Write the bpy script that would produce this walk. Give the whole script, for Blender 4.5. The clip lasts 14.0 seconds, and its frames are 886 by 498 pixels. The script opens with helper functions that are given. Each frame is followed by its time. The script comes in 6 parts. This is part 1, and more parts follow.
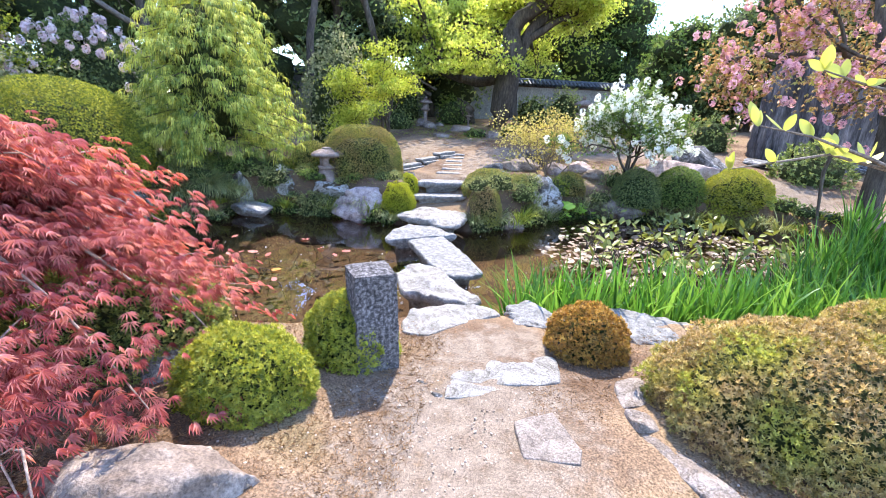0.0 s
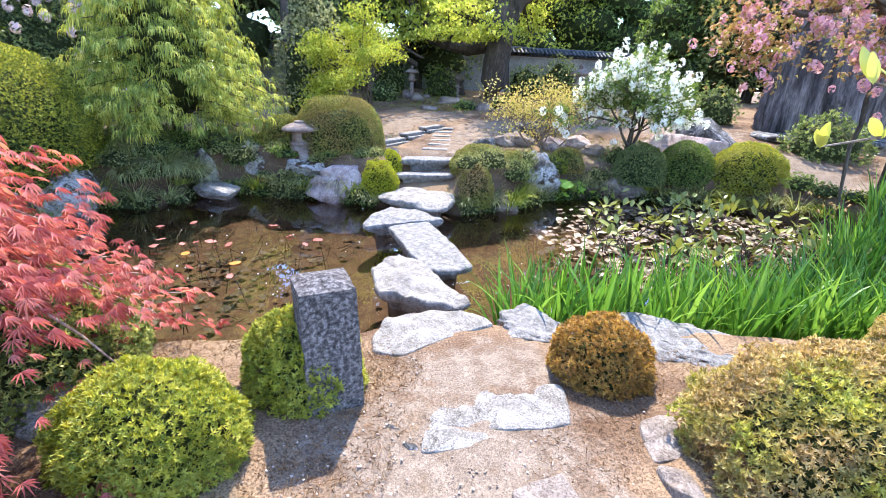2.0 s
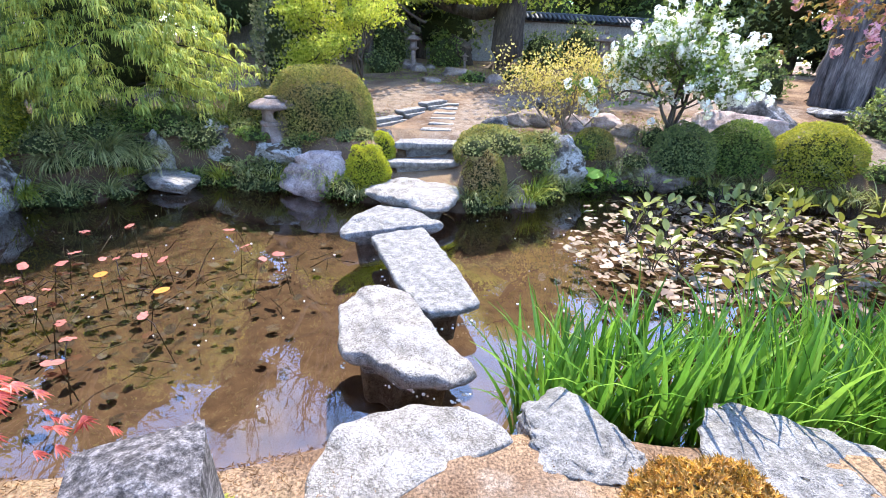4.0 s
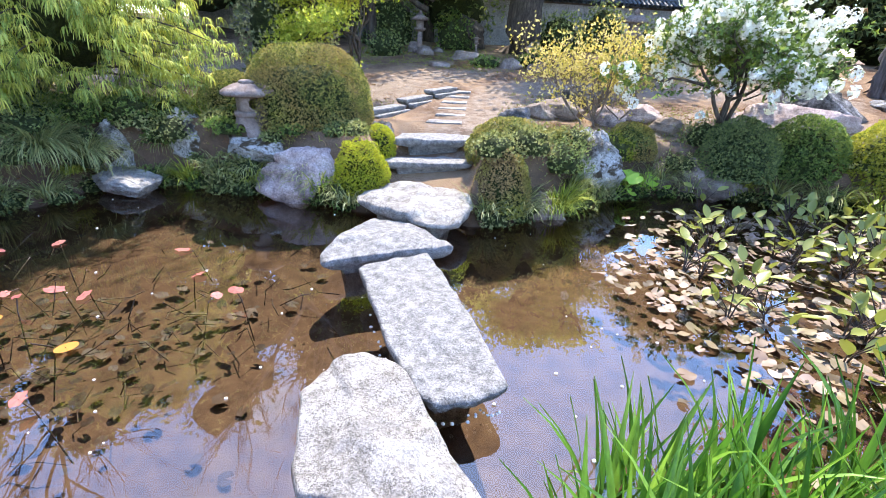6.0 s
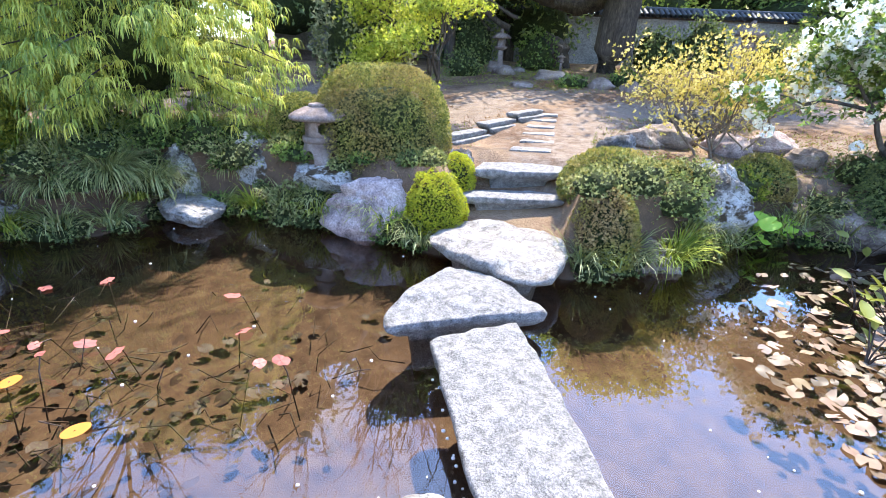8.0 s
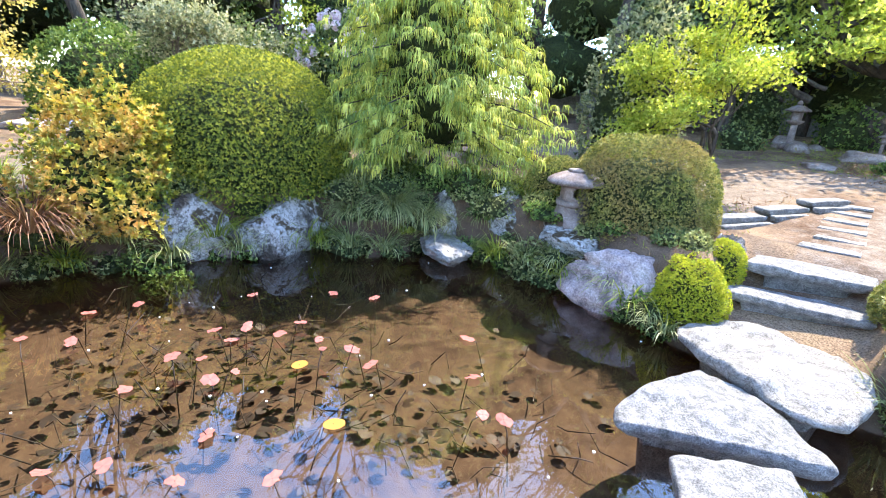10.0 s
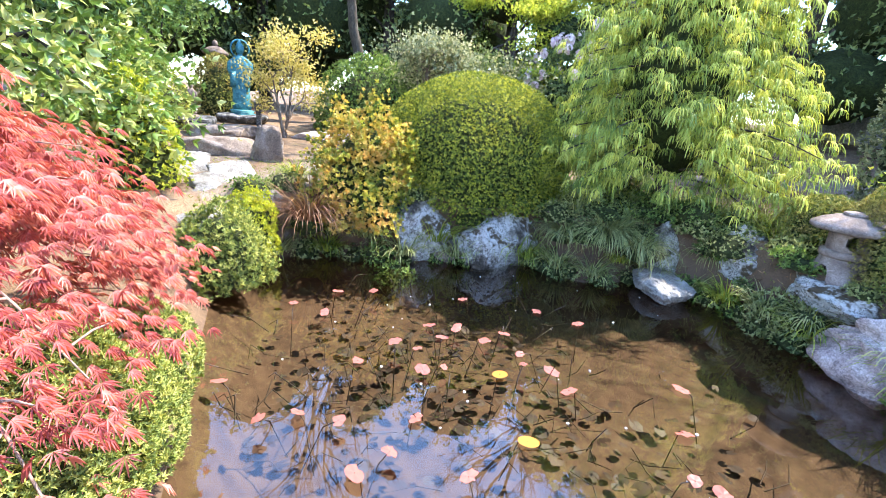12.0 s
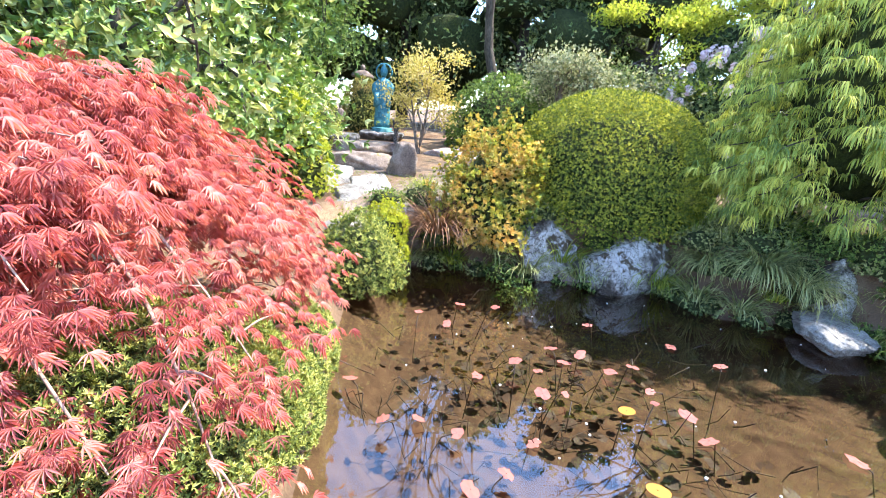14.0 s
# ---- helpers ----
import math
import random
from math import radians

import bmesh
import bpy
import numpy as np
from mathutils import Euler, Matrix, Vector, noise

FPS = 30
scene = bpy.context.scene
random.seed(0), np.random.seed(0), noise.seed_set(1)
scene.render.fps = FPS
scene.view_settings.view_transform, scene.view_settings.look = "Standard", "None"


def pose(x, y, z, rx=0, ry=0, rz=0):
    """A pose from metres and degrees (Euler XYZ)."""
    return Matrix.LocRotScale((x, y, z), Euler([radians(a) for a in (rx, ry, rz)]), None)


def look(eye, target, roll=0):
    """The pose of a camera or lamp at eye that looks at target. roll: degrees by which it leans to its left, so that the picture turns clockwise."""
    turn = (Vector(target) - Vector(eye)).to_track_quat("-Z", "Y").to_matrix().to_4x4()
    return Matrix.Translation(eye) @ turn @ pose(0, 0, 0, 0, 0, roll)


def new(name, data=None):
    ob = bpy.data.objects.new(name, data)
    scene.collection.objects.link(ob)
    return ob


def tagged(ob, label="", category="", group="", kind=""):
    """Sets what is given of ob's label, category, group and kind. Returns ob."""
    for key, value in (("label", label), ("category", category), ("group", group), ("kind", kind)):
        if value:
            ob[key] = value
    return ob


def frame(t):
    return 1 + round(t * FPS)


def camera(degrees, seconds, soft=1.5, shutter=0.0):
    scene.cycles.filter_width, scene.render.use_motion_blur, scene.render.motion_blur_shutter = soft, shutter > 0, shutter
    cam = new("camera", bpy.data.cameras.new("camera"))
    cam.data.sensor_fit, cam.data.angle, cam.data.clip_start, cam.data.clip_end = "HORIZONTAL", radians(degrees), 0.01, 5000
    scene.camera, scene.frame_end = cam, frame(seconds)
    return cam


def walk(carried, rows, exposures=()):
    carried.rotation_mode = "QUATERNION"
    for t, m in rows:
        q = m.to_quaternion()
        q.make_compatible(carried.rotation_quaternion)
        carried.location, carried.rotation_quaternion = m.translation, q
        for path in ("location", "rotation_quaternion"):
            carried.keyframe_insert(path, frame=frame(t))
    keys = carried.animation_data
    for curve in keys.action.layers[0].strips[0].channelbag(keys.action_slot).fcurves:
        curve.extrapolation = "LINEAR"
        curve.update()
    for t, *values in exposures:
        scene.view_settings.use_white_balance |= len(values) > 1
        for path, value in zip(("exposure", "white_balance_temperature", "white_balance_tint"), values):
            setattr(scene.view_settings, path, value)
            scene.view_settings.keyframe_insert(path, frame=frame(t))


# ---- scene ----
cam = camera(86.9, 14.0, soft=0.5)
PATH = [
    (0, (0.824, 2.063, 1.816), (0.546, 3.955, 1.23), 2.5),
    (0.5, (0.818, 2.132, 1.799), (0.557, 4.017, 1.184), 2.3),
    (1, (0.834, 2.294, 1.783), (0.574, 4.173, 1.148), 1.9),
    (1.5, (0.84, 2.502, 1.785), (0.592, 4.374, 1.125), 1.9),
    (2, (0.794, 2.729, 1.751), (0.561, 4.594, 1.067), 2.4),
    (2.2, (0.757, 2.856, 1.756), (0.533, 4.717, 1.057), 2.7),
    (4.3, (0.671, 4.089, 1.667), (0.415, 5.905, 0.868), 2.3),
    (4.5, (0.634, 4.164, 1.671), (0.395, 5.978, 0.864), 2.5),
    (5, (0.583, 4.428, 1.637), (0.339, 6.242, 0.831), 2.8),
    (5.5, (0.562, 4.729, 1.627), (0.298, 6.533, 0.804), 2.9),
    (6, (0.513, 4.939, 1.58), (0.242, 6.738, 0.75), 2.9),
    (6.5, (0.402, 5.202, 1.55), (0.102, 6.999, 0.725), 2.7),
    (7, (0.355, 5.414, 1.549), (0.028, 7.203, 0.716), 2.4),
    (7.2, (0.33, 5.507, 1.548), (-0.015, 7.294, 0.72), 2.2),
    (9.3, (0.106, 5.627, 1.586), (-0.989, 7.169, 0.937), 3.6),
    (9.5, (0.089, 5.607, 1.598), (-1.085, 7.096, 0.963), 3.9),
    (10, (0.05, 5.549, 1.614), (-1.306, 6.887, 1.005), 4.4),
    (10.5, (0.029, 5.506, 1.613), (-1.48, 6.676, 1.02), 4.4),
    (11, (0.015, 5.485, 1.613), (-1.613, 6.487, 1.023), 4.7),
    (11.5, (0.006, 5.465, 1.61), (-1.719, 6.286, 1.019), 4.9),
    (12, (0.0, 5.434, 1.609), (-1.796, 6.08, 1.015), 5.0),
    (12.5, (-0.006, 5.411, 1.611), (-1.856, 5.885, 1.017), 5.0),
    (13, (-0.012, 5.383, 1.606), (-1.896, 5.71, 1.017), 5.1),
    (13.5, (-0.012, 5.369, 1.608), (-1.913, 5.593, 1.03), 4.9),
    (14, (-0.017, 5.368, 1.609), (-1.928, 5.528, 1.041), 4.7),
]
walk(cam, [(t, look(eye, target, roll)) for t, eye, target, roll in PATH], exposures=[(0, 1.46, 6800, 13), (7.2, 1.52, 6800, 13), (9.3, 1.84, 6800, 10), (14, 1.80, 6800, 9)])

# ---- light and sky ----
SUN_EL, SUN_AZ = 57.0, -3.0          # degrees; azimuth from +y towards +x
world = bpy.data.worlds.new("sky")
scene.world = world
world.use_nodes = True
wn, wl = world.node_tree.nodes, world.node_tree.links
wn.clear()
w_out = wn.new("ShaderNodeOutputWorld")
w_bg = wn.new("ShaderNodeBackground")
w_sky = wn.new("ShaderNodeTexSky")
w_sky.sky_type = 'NISHITA'
w_sky.sun_disc = False
w_sky.sun_elevation = radians(SUN_EL)
w_sky.sun_rotation = radians(SUN_AZ)
w_sky.dust_density, w_sky.ozone_density = 0.15, 1.6
w_co = wn.new("ShaderNodeTexCoord")
w_noise = wn.new("ShaderNodeTexNoise")
w_noise.inputs["Scale"].default_value = 3.4
w_noise.inputs["Detail"].default_value = 6
w_ramp = wn.new("ShaderNodeValToRGB")
w_ramp.color_ramp.elements[0].position = 0.58
w_ramp.color_ramp.elements[1].position = 0.80
w_mix = wn.new("ShaderNodeMix")
w_mix.data_type = 'RGBA'
w_mix.inputs["B"].default_value = (9.5, 10.1, 11.2, 1)
wl.new(w_co.outputs["Generated"], w_noise.inputs["Vector"])
wl.new(w_noise.outputs["Fac"], w_ramp.inputs["Fac"])
wl.new(w_ramp.outputs["Color"], w_mix.inputs["Factor"])
w_gain = wn.new("ShaderNodeMix")
w_gain.data_type, w_gain.blend_type = 'RGBA', 'MULTIPLY'
w_gain.inputs["Factor"].default_value = 1.0
w_gain.inputs["B"].default_value = (2.2, 2.5, 3.0, 1)
wl.new(w_sky.outputs["Color"], w_gain.inputs["A"])
wl.new(w_gain.outputs["Result"], w_mix.inputs["A"])
wl.new(w_mix.outputs["Result"], w_bg.inputs["Color"])
w_bg.inputs["Strength"].default_value = 0.13
wl.new(w_bg.outputs["Background"], w_out.inputs["Surface"])

sun_data = bpy.data.lights.new("sun", 'SUN')
sun_data.energy, sun_data.angle, sun_data.color = 5.0, radians(0.55), (1.0, 0.95, 0.87)
sun = new("sun", sun_data)
_el, _az = radians(SUN_EL), radians(SUN_AZ)
sun.matrix_world = look((0, 0, 0), (-math.sin(_az) * math.cos(_el), -math.cos(_az) * math.cos(_el), -math.sin(_el)))


# ---- materials ----
def nodes_of(name):
    m = bpy.data.materials.new(name)
    m.use_nodes = True
    n, l = m.node_tree.nodes, m.node_tree.links
    n.clear()
    return m, n, l, n.new("ShaderNodeOutputMaterial")


def ramp_of(n, stops):
    r = n.new("ShaderNodeValToRGB")
    e = r.color_ramp.elements
    while len(e) < len(stops):
        e.new(0.5)
    for k, (p, c) in enumerate(stops):
        e[k].position, e[k].color = p, (*c, 1)
    return r


def noise_of(n, l, scale, detail=5, rough=0.6, vec=None, stretch=None):
    t = n.new("ShaderNodeTexNoise")
    t.inputs["Scale"].default_value, t.inputs["Detail"].default_value, t.inputs["Roughness"].default_value = scale, detail, rough
    if vec is None:
        c = n.new("ShaderNodeTexCoord")
        vec = c.outputs["Object"]
    if stretch:
        mp = n.new("ShaderNodeMapping")
        mp.inputs["Scale"].default_value = stretch
        l.new(vec, mp.inputs["Vector"])
        vec = mp.outputs["Vector"]
    l.new(vec, t.inputs["Vector"])
    return t


def mixc(n, l, fac, a, b, kind='MIX'):
    m = n.new("ShaderNodeMix")
    m.data_type, m.blend_type = 'RGBA', kind
    for s, v in (("Factor", fac), ("A", a), ("B", b)):
        if isinstance(v, (int, float)):
            m.inputs[s].default_value = v
        elif isinstance(v, tuple):
            m.inputs[s].default_value = (*v, 1)
        else:
            l.new(v, m.inputs[s])
    return m.outputs["Result"]


def vivid(stops):
    return [(p, (min(0.85, c[0] * 1.46 + 0.008), min(0.85, c[1] * 1.30 + 0.008), min(0.85, c[2] * 1.25 + 0.006))) for p, c in stops]


def leaf_mat(name, stops, rough=0.45, through_light=0.36, spec=0.35, patch=None):
    """Leaves: each leaf takes its own shade; part of the light passes through."""
    m, n, l, out = nodes_of(name)
    g = n.new("ShaderNodeNewGeometry")
    r = ramp_of(n, vivid(stops))
    l.new(g.outputs["Random Per Island"], r.inputs["Fac"])
    col = r.outputs["Color"]
    if patch:
        t = noise_of(n, l, patch[0], 3)
        pr = ramp_of(n, [(0.42, (0, 0, 0)), (0.62, (1, 1, 1))])
        l.new(t.outputs["Fac"], pr.inputs["Fac"])
        r2 = ramp_of(n, vivid(patch[1]))
        l.new(g.outputs["Random Per Island"], r2.inputs["Fac"])
        col = mixc(n, l, pr.outputs["Color"], col, r2.outputs["Color"])
    p = n.new("ShaderNodeBsdfPrincipled")
    p.inputs["Roughness"].default_value = rough
    p.inputs["Specular IOR Level"].default_value = spec
    l.new(col, p.inputs["Base Color"])
    tr = n.new("ShaderNodeBsdfTranslucent")
    l.new(mixc(n, l, 1.0, col, (1.0, 1.0, 0.62), 'MULTIPLY'), tr.inputs["Color"])
    mx = n.new("ShaderNodeMixShader")
    mx.inputs["Fac"].default_value = through_light
    l.new(p.outputs[0], mx.inputs[1])
    l.new(tr.outputs[0], mx.inputs[2])
    l.new(mx.outputs[0], out.inputs["Surface"])
    return m


def rough_mat(name, stops, scale=6.0, fine=60.0, rough=0.85, bump=0.5, spots=None, stretch=None, cracks=None, dist=0.02, grain=0.55):
    """Stone, bark, soil: two scales of mottling, optional lichen spots and veins, and relief."""
    m, n, l, out = nodes_of(name)
    a = noise_of(n, l, scale, 6, 0.65, stretch=stretch)
    b = noise_of(n, l, fine, 4, 0.7, stretch=stretch)
    r = ramp_of(n, stops)
    l.new(a.outputs["Fac"], r.inputs["Fac"])
    rb = ramp_of(n, [(0.34, (1 - grain,) * 3), (0.66, (1 + grain * 0.55,) * 3)])
    l.new(b.outputs["Fac"], rb.inputs["Fac"])
    col = mixc(n, l, 0.85, r.outputs["Color"], rb.outputs["Color"], 'MULTIPLY')
    if spots:
        t = noise_of(n, l, spots[0], 5, 0.7)
        pr = ramp_of(n, [(spots[1], (0, 0, 0)), (spots[1] + 0.06, (1, 1, 1))])
        l.new(t.outputs["Fac"], pr.inputs["Fac"])
        col = mixc(n, l, pr.outputs["Color"], col, spots[2])
    if cracks:
        t = noise_of(n, l, cracks[0], 8, 0.75, stretch=cracks[2] if len(cracks) > 2 else None)
        pr = ramp_of(n, [(0.485, (1, 1, 1)), (0.5, cracks[1]), (0.515, (1, 1, 1))])
        l.new(t.outputs["Fac"], pr.inputs["Fac"])
        col = mixc(n, l, 1.0, col, pr.outputs["Color"], 'MULTIPLY')
    p = n.new("ShaderNodeBsdfPrincipled")
    p.inputs["Roughness"].default_value = rough
    p.inputs["Specular IOR Level"].default_value = 0.25
    l.new(col, p.inputs["Base Color"])
    add = n.new("ShaderNodeMath")
    add.operation = 'ADD'
    l.new(a.outputs["Fac"], add.inputs[0])
    mu = n.new("ShaderNodeMath")
    mu.operation = 'MULTIPLY'
    mu.inputs[1].default_value = 0.4
    l.new(b.outputs["Fac"], mu.inputs[0])
    l.new(mu.outputs[0], add.inputs[1])
    bp = n.new("ShaderNodeBump")
    bp.inputs["Strength"].default_value, bp.inputs["Distance"].default_value = bump, dist
    l.new(add.outputs[0], bp.inputs["Height"])
    l.new(bp.outputs[0], p.inputs["Normal"])
    l.new(p.outputs[0], out.inputs["Surface"])
    return m


def ground_mat():
    """Sand on the paths (point attribute 'sand'), moss and dry needle litter elsewhere, mud under the water and, for
    wet soil and painted shade, up the far bank (attribute 'mud').
    """
    m, n, l, out = nodes_of("garden soil, sand and moss")
    co = n.new("ShaderNodeTexCoord").outputs["Object"]
    big = noise_of(n, l, 1.3, 5, 0.6, co)
    mid = noise_of(n, l, 9, 5, 0.65, co)
    fine = noise_of(n, l, 90, 3, 0.7, co)
    grit = noise_of(n, l, 260, 2, 0.6, co)
    moss = ramp_of(n, [(0.30, (0.085, 0.05, 0.03)), (0.46, (0.14, 0.096, 0.066)), (0.58, (0.21, 0.15, 0.10)), (0.72, (0.17, 0.13, 0.075))])
    l.new(big.outputs["Fac"], moss.inputs["Fac"])
    rb = ramp_of(n, [(0.32, (0.3, 0.28, 0.26)), (0.68, (1.7, 1.6, 1.5))])
    l.new(fine.outputs["Fac"], rb.inputs["Fac"])
    moss_c = mixc(n, l, 1.0, moss.outputs["Color"], rb.outputs["Color"], 'MULTIPLY')
    sand = ramp_of(n, [(0.3, (0.135, 0.105, 0.08)), (0.52, (0.19, 0.153, 0.122)), (0.75, (0.255, 0.21, 0.172))])
    l.new(mid.outputs["Fac"], sand.inputs["Fac"])
    rg = ramp_of(n, [(0.34, (0.42, 0.40, 0.38)), (0.5, (1.0, 1.0, 1.0)), (0.66, (1.5, 1.5, 1.5))])
    l.new(grit.outputs["Fac"], rg.inputs["Fac"])
    sand_c = mixc(n, l, 1.0, sand.outputs["Color"], rg.outputs["Color"], 'MULTIPLY')
    sand_c = mixc(n, l, 0.55, sand_c, rb.outputs["Color"], 'MULTIPLY')
    at = n.new("ShaderNodeAttribute")
    at.attribute_name = "sand"
    ad = n.new("ShaderNodeMath")
    ad.operation = 'ADD'
    l.new(at.outputs["Fac"], ad.inputs[0])
    sc = n.new("ShaderNodeMath")
    sc.operation = 'MULTIPLY_ADD'
    sc.inputs[1].default_value, sc.inputs[2].default_value = 2.2, -1.1
    l.new(mid.outputs["Fac"], sc.inputs[0])
    l.new(sc.outputs[0], ad.inputs[1])
    er = ramp_of(n, [(0.2, (0, 0, 0)), (0.85, (1, 1, 1))])
    l.new(ad.outputs[0], er.inputs["Fac"])
    col = mixc(n, l, er.outputs["Color"], moss_c, sand_c)
    am = n.new("ShaderNodeAttribute")
    am.attribute_name = "mud"
    mud = ramp_of(n, [(0.3, (0.058, 0.037, 0.026)), (0.55, (0.104, 0.067, 0.044)), (0.75, (0.13, 0.092, 0.056))])
    l.new(mid.outputs["Fac"], mud.inputs["Fac"])
    col = mixc(n, l, am.outputs["Fac"], col, mud.outputs["Color"])
    p = n.new("ShaderNodeBsdfPrincipled")
    p.inputs["Roughness"].default_value = 0.95
    p.inputs["Specular IOR Level"].default_value = 0.1
    l.new(col, p.inputs["Base Color"])
    bp = n.new("ShaderNodeBump")
    bp.inputs["Strength"].default_value, bp.inputs["Distance"].default_value = 0.6, 0.012
    hh = mixc(n, l, 0.4, fine.outputs["Fac"], grit.outputs["Fac"])
    l.new(hh, bp.inputs["Height"])
    l.new(bp.outputs[0], p.inputs["Normal"])
    l.new(p.outputs[0], out.inputs["Surface"])
    return m


def water_mat():
    m, n, l, out = nodes_of("clear brownish pond water")
    tr = n.new("ShaderNodeBsdfTransparent")
    tr.inputs["Color"].default_value = (0.72, 0.68, 0.60, 1)
    gl = n.new("ShaderNodeBsdfGlossy")
    gl.inputs["Roughness"].default_value = 0.012
    gl.inputs["Color"].default_value = (1, 1, 1, 1)
    fr = n.new("ShaderNodeFresnel")
    fr.inputs["IOR"].default_value = 1.78
    t = noise_of(n, l, 3.2, 3, 0.5)
    bp = n.new("ShaderNodeBump")
    bp.inputs["Strength"].default_value, bp.inputs["Distance"].default_value = 0.010, 0.02
    l.new(t.outputs["Fac"], bp.inputs["Height"])
    l.new(bp.outputs[0], gl.inputs["Normal"])
    l.new(bp.outputs[0], fr.inputs["Normal"])
    mx = n.new("ShaderNodeMixShader")
    l.new(fr.outputs[0], mx.inputs["Fac"])
    l.new(tr.outputs[0], mx.inputs[1])
    l.new(gl.outputs[0], mx.inputs[2])
    l.new(mx.outputs[0], out.inputs["Surface"])
    return m


M_GROUND, M_WATER = ground_mat(), water_mat()
M_PALE = rough_mat("pale granite", [(0.30, (0.16, 0.145, 0.125)), (0.48, (0.29, 0.27, 0.245)), (0.64, (0.40, 0.38, 0.35))], 7, 95, 0.8, 1.0, (5.0, 0.66, (0.18, 0.155, 0.125)), None, (5.0, (0.28, 0.25, 0.21)), 0.035)
M_SLAB = rough_mat("grey worn flagstone", [(0.32, (0.14, 0.136, 0.13)), (0.49, (0.25, 0.242, 0.23)), (0.65, (0.36, 0.35, 0.335))], 16, 110, 0.8, 1.0, None, None, (9.0, (0.40, 0.39, 0.38)), 0.03)
M_GREY = rough_mat("mossy grey rock with pale lichen", [(0.36, (0.03, 0.03, 0.027)), (0.47, (0.10, 0.10, 0.10)), (0.58, (0.24, 0.235, 0.24))], 6, 60, 0.85, 1.0, (6.5, 0.56, (0.40, 0.40, 0.41)), None, (9.0, (0.25, 0.23, 0.2)), 0.07)
M_BROWNROCK = rough_mat("brown weathered rock", [(0.3, (0.11, 0.08, 0.062)), (0.5, (0.22, 0.17, 0.138)), (0.7, (0.36, 0.31, 0.27))], 5, 55, 0.85, 0.8, (2.5, 0.62, (0.16, 0.13, 0.035)), None, None, 0.03)
M_PINK = rough_mat("pinkish grey rock", [(0.34, (0.18, 0.14, 0.13)), (0.5, (0.40, 0.31, 0.29)), (0.66, (0.52, 0.44, 0.41))], 5, 60, 0.85, 0.8, None, None, (4.0, (0.6, 0.58, 0.58)), 0.02)
M_GRANITE = rough_mat("dark speckled granite", [(0.34, (0.04, 0.036, 0.036)), (0.48, (0.12, 0.11, 0.11)), (0.62, (0.30, 0.275, 0.27))], 48, 170, 0.9, 1.0, None, None, (11.0, (0.35, 0.34, 0.34)), 0.02)
M_LANTERN = rough_mat("weathered lantern granite", [(0.3, (0.10, 0.075, 0.062)), (0.5, (0.21, 0.16, 0.135)), (0.7, (0.33, 0.27, 0.235))], 9, 120, 0.9, 0.6, (6.0, 0.64, (0.14, 0.13, 0.09)), None, None, 0.01)
M_BARK = rough_mat("dark bark", [(0.3, (0.035, 0.028, 0.022)), (0.55, (0.09, 0.072, 0.056)), (0.75, (0.16, 0.135, 0.11))], 7, 40, 0.9, 1.0, None, (1, 1, 0.22), None, 0.03)
M_TWIG = rough_mat("grey brown twigs", [(0.3, (0.10, 0.075, 0.055)), (0.7, (0.26, 0.21, 0.17))], 12, 70, 0.85, 0.4)
M_REDTWIG = rough_mat("pale pinkish maple branches", [(0.3, (0.26, 0.15, 0.12)), (0.7, (0.50, 0.36, 0.28))], 9, 60, 0.8, 0.4)
# core colour with the shade of deep foliage put into it
M_CORE = rough_mat("foliage core darkened as shade", [(0.3, (0.018, 0.026, 0.008)), (0.7, (0.065, 0.08, 0.022))], 16, 60, 1.0, 1.0, None, None, None, 0.05)
M_PLASTER = rough_mat("old grey plaster", [(0.3, (0.22, 0.22, 0.215)), (0.7, (0.36, 0.355, 0.34))], 1.5, 30, 0.95, 0.3)
M_TILE = rough_mat("dark fired roof tile", [(0.3, (0.035, 0.04, 0.045)), (0.7, (0.10, 0.11, 0.12))], 6, 40, 0.6, 0.3)
M_BRONZE = rough_mat("bronze with blue green patina", [(0.3, (0.02, 0.08, 0.095)), (0.5, (0.05, 0.20, 0.23)), (0.7, (0.16, 0.40, 0.42))], 8, 60, 0.55, 0.4)
M_LICHEN = rough_mat("rock crusted with pale lichen", [(0.40, (0.07, 0.056, 0.042)), (0.46, (0.25, 0.225, 0.195)), (0.50, (0.50, 0.475, 0.44)), (0.64, (0.58, 0.56, 0.53))], 2.2, 30, 0.9, 1.0, (2.8, 0.55, (0.09, 0.066, 0.04)), None, (2.6, (0.12, 0.10, 0.08)), 0.12, 0.25)
M_TAN = rough_mat("tan weathered stone", [(0.32, (0.14, 0.11, 0.09)), (0.48, (0.245, 0.20, 0.17)), (0.64, (0.33, 0.28, 0.245))], 8, 80, 0.85, 1.0, None, None, (6.0, (0.45, 0.42, 0.38)), 0.03)

G = lambda *c: [(k / max(1, len(c) - 1), v) for k, v in enumerate(c)]
L_AZALEA = leaf_mat("fresh azalea leaves", G((0.07, 0.11, 0.01), (0.20, 0.25, 0.022), (0.38, 0.40, 0.05)), patch=(5, G((0.16, 0.20, 0.03), (0.36, 0.38, 0.06))))
L_AZBROWN = leaf_mat("azalea leaves with bronze tips", G((0.11, 0.09, 0.035), (0.30, 0.225, 0.105), (0.44, 0.35, 0.17)), patch=(2.2, G((0.12, 0.15, 0.02), (0.36, 0.40, 0.07))))
L_RUST = leaf_mat("rust tipped azalea leaves", G((0.10, 0.075, 0.015), (0.28, 0.15, 0.035), (0.40, 0.27, 0.06)))
L_DOME = leaf_mat("clipped evergreen leaves", G((0.045, 0.08, 0.012), (0.15, 0.205, 0.022), (0.42, 0.44, 0.055)), 0.45, 0.30)
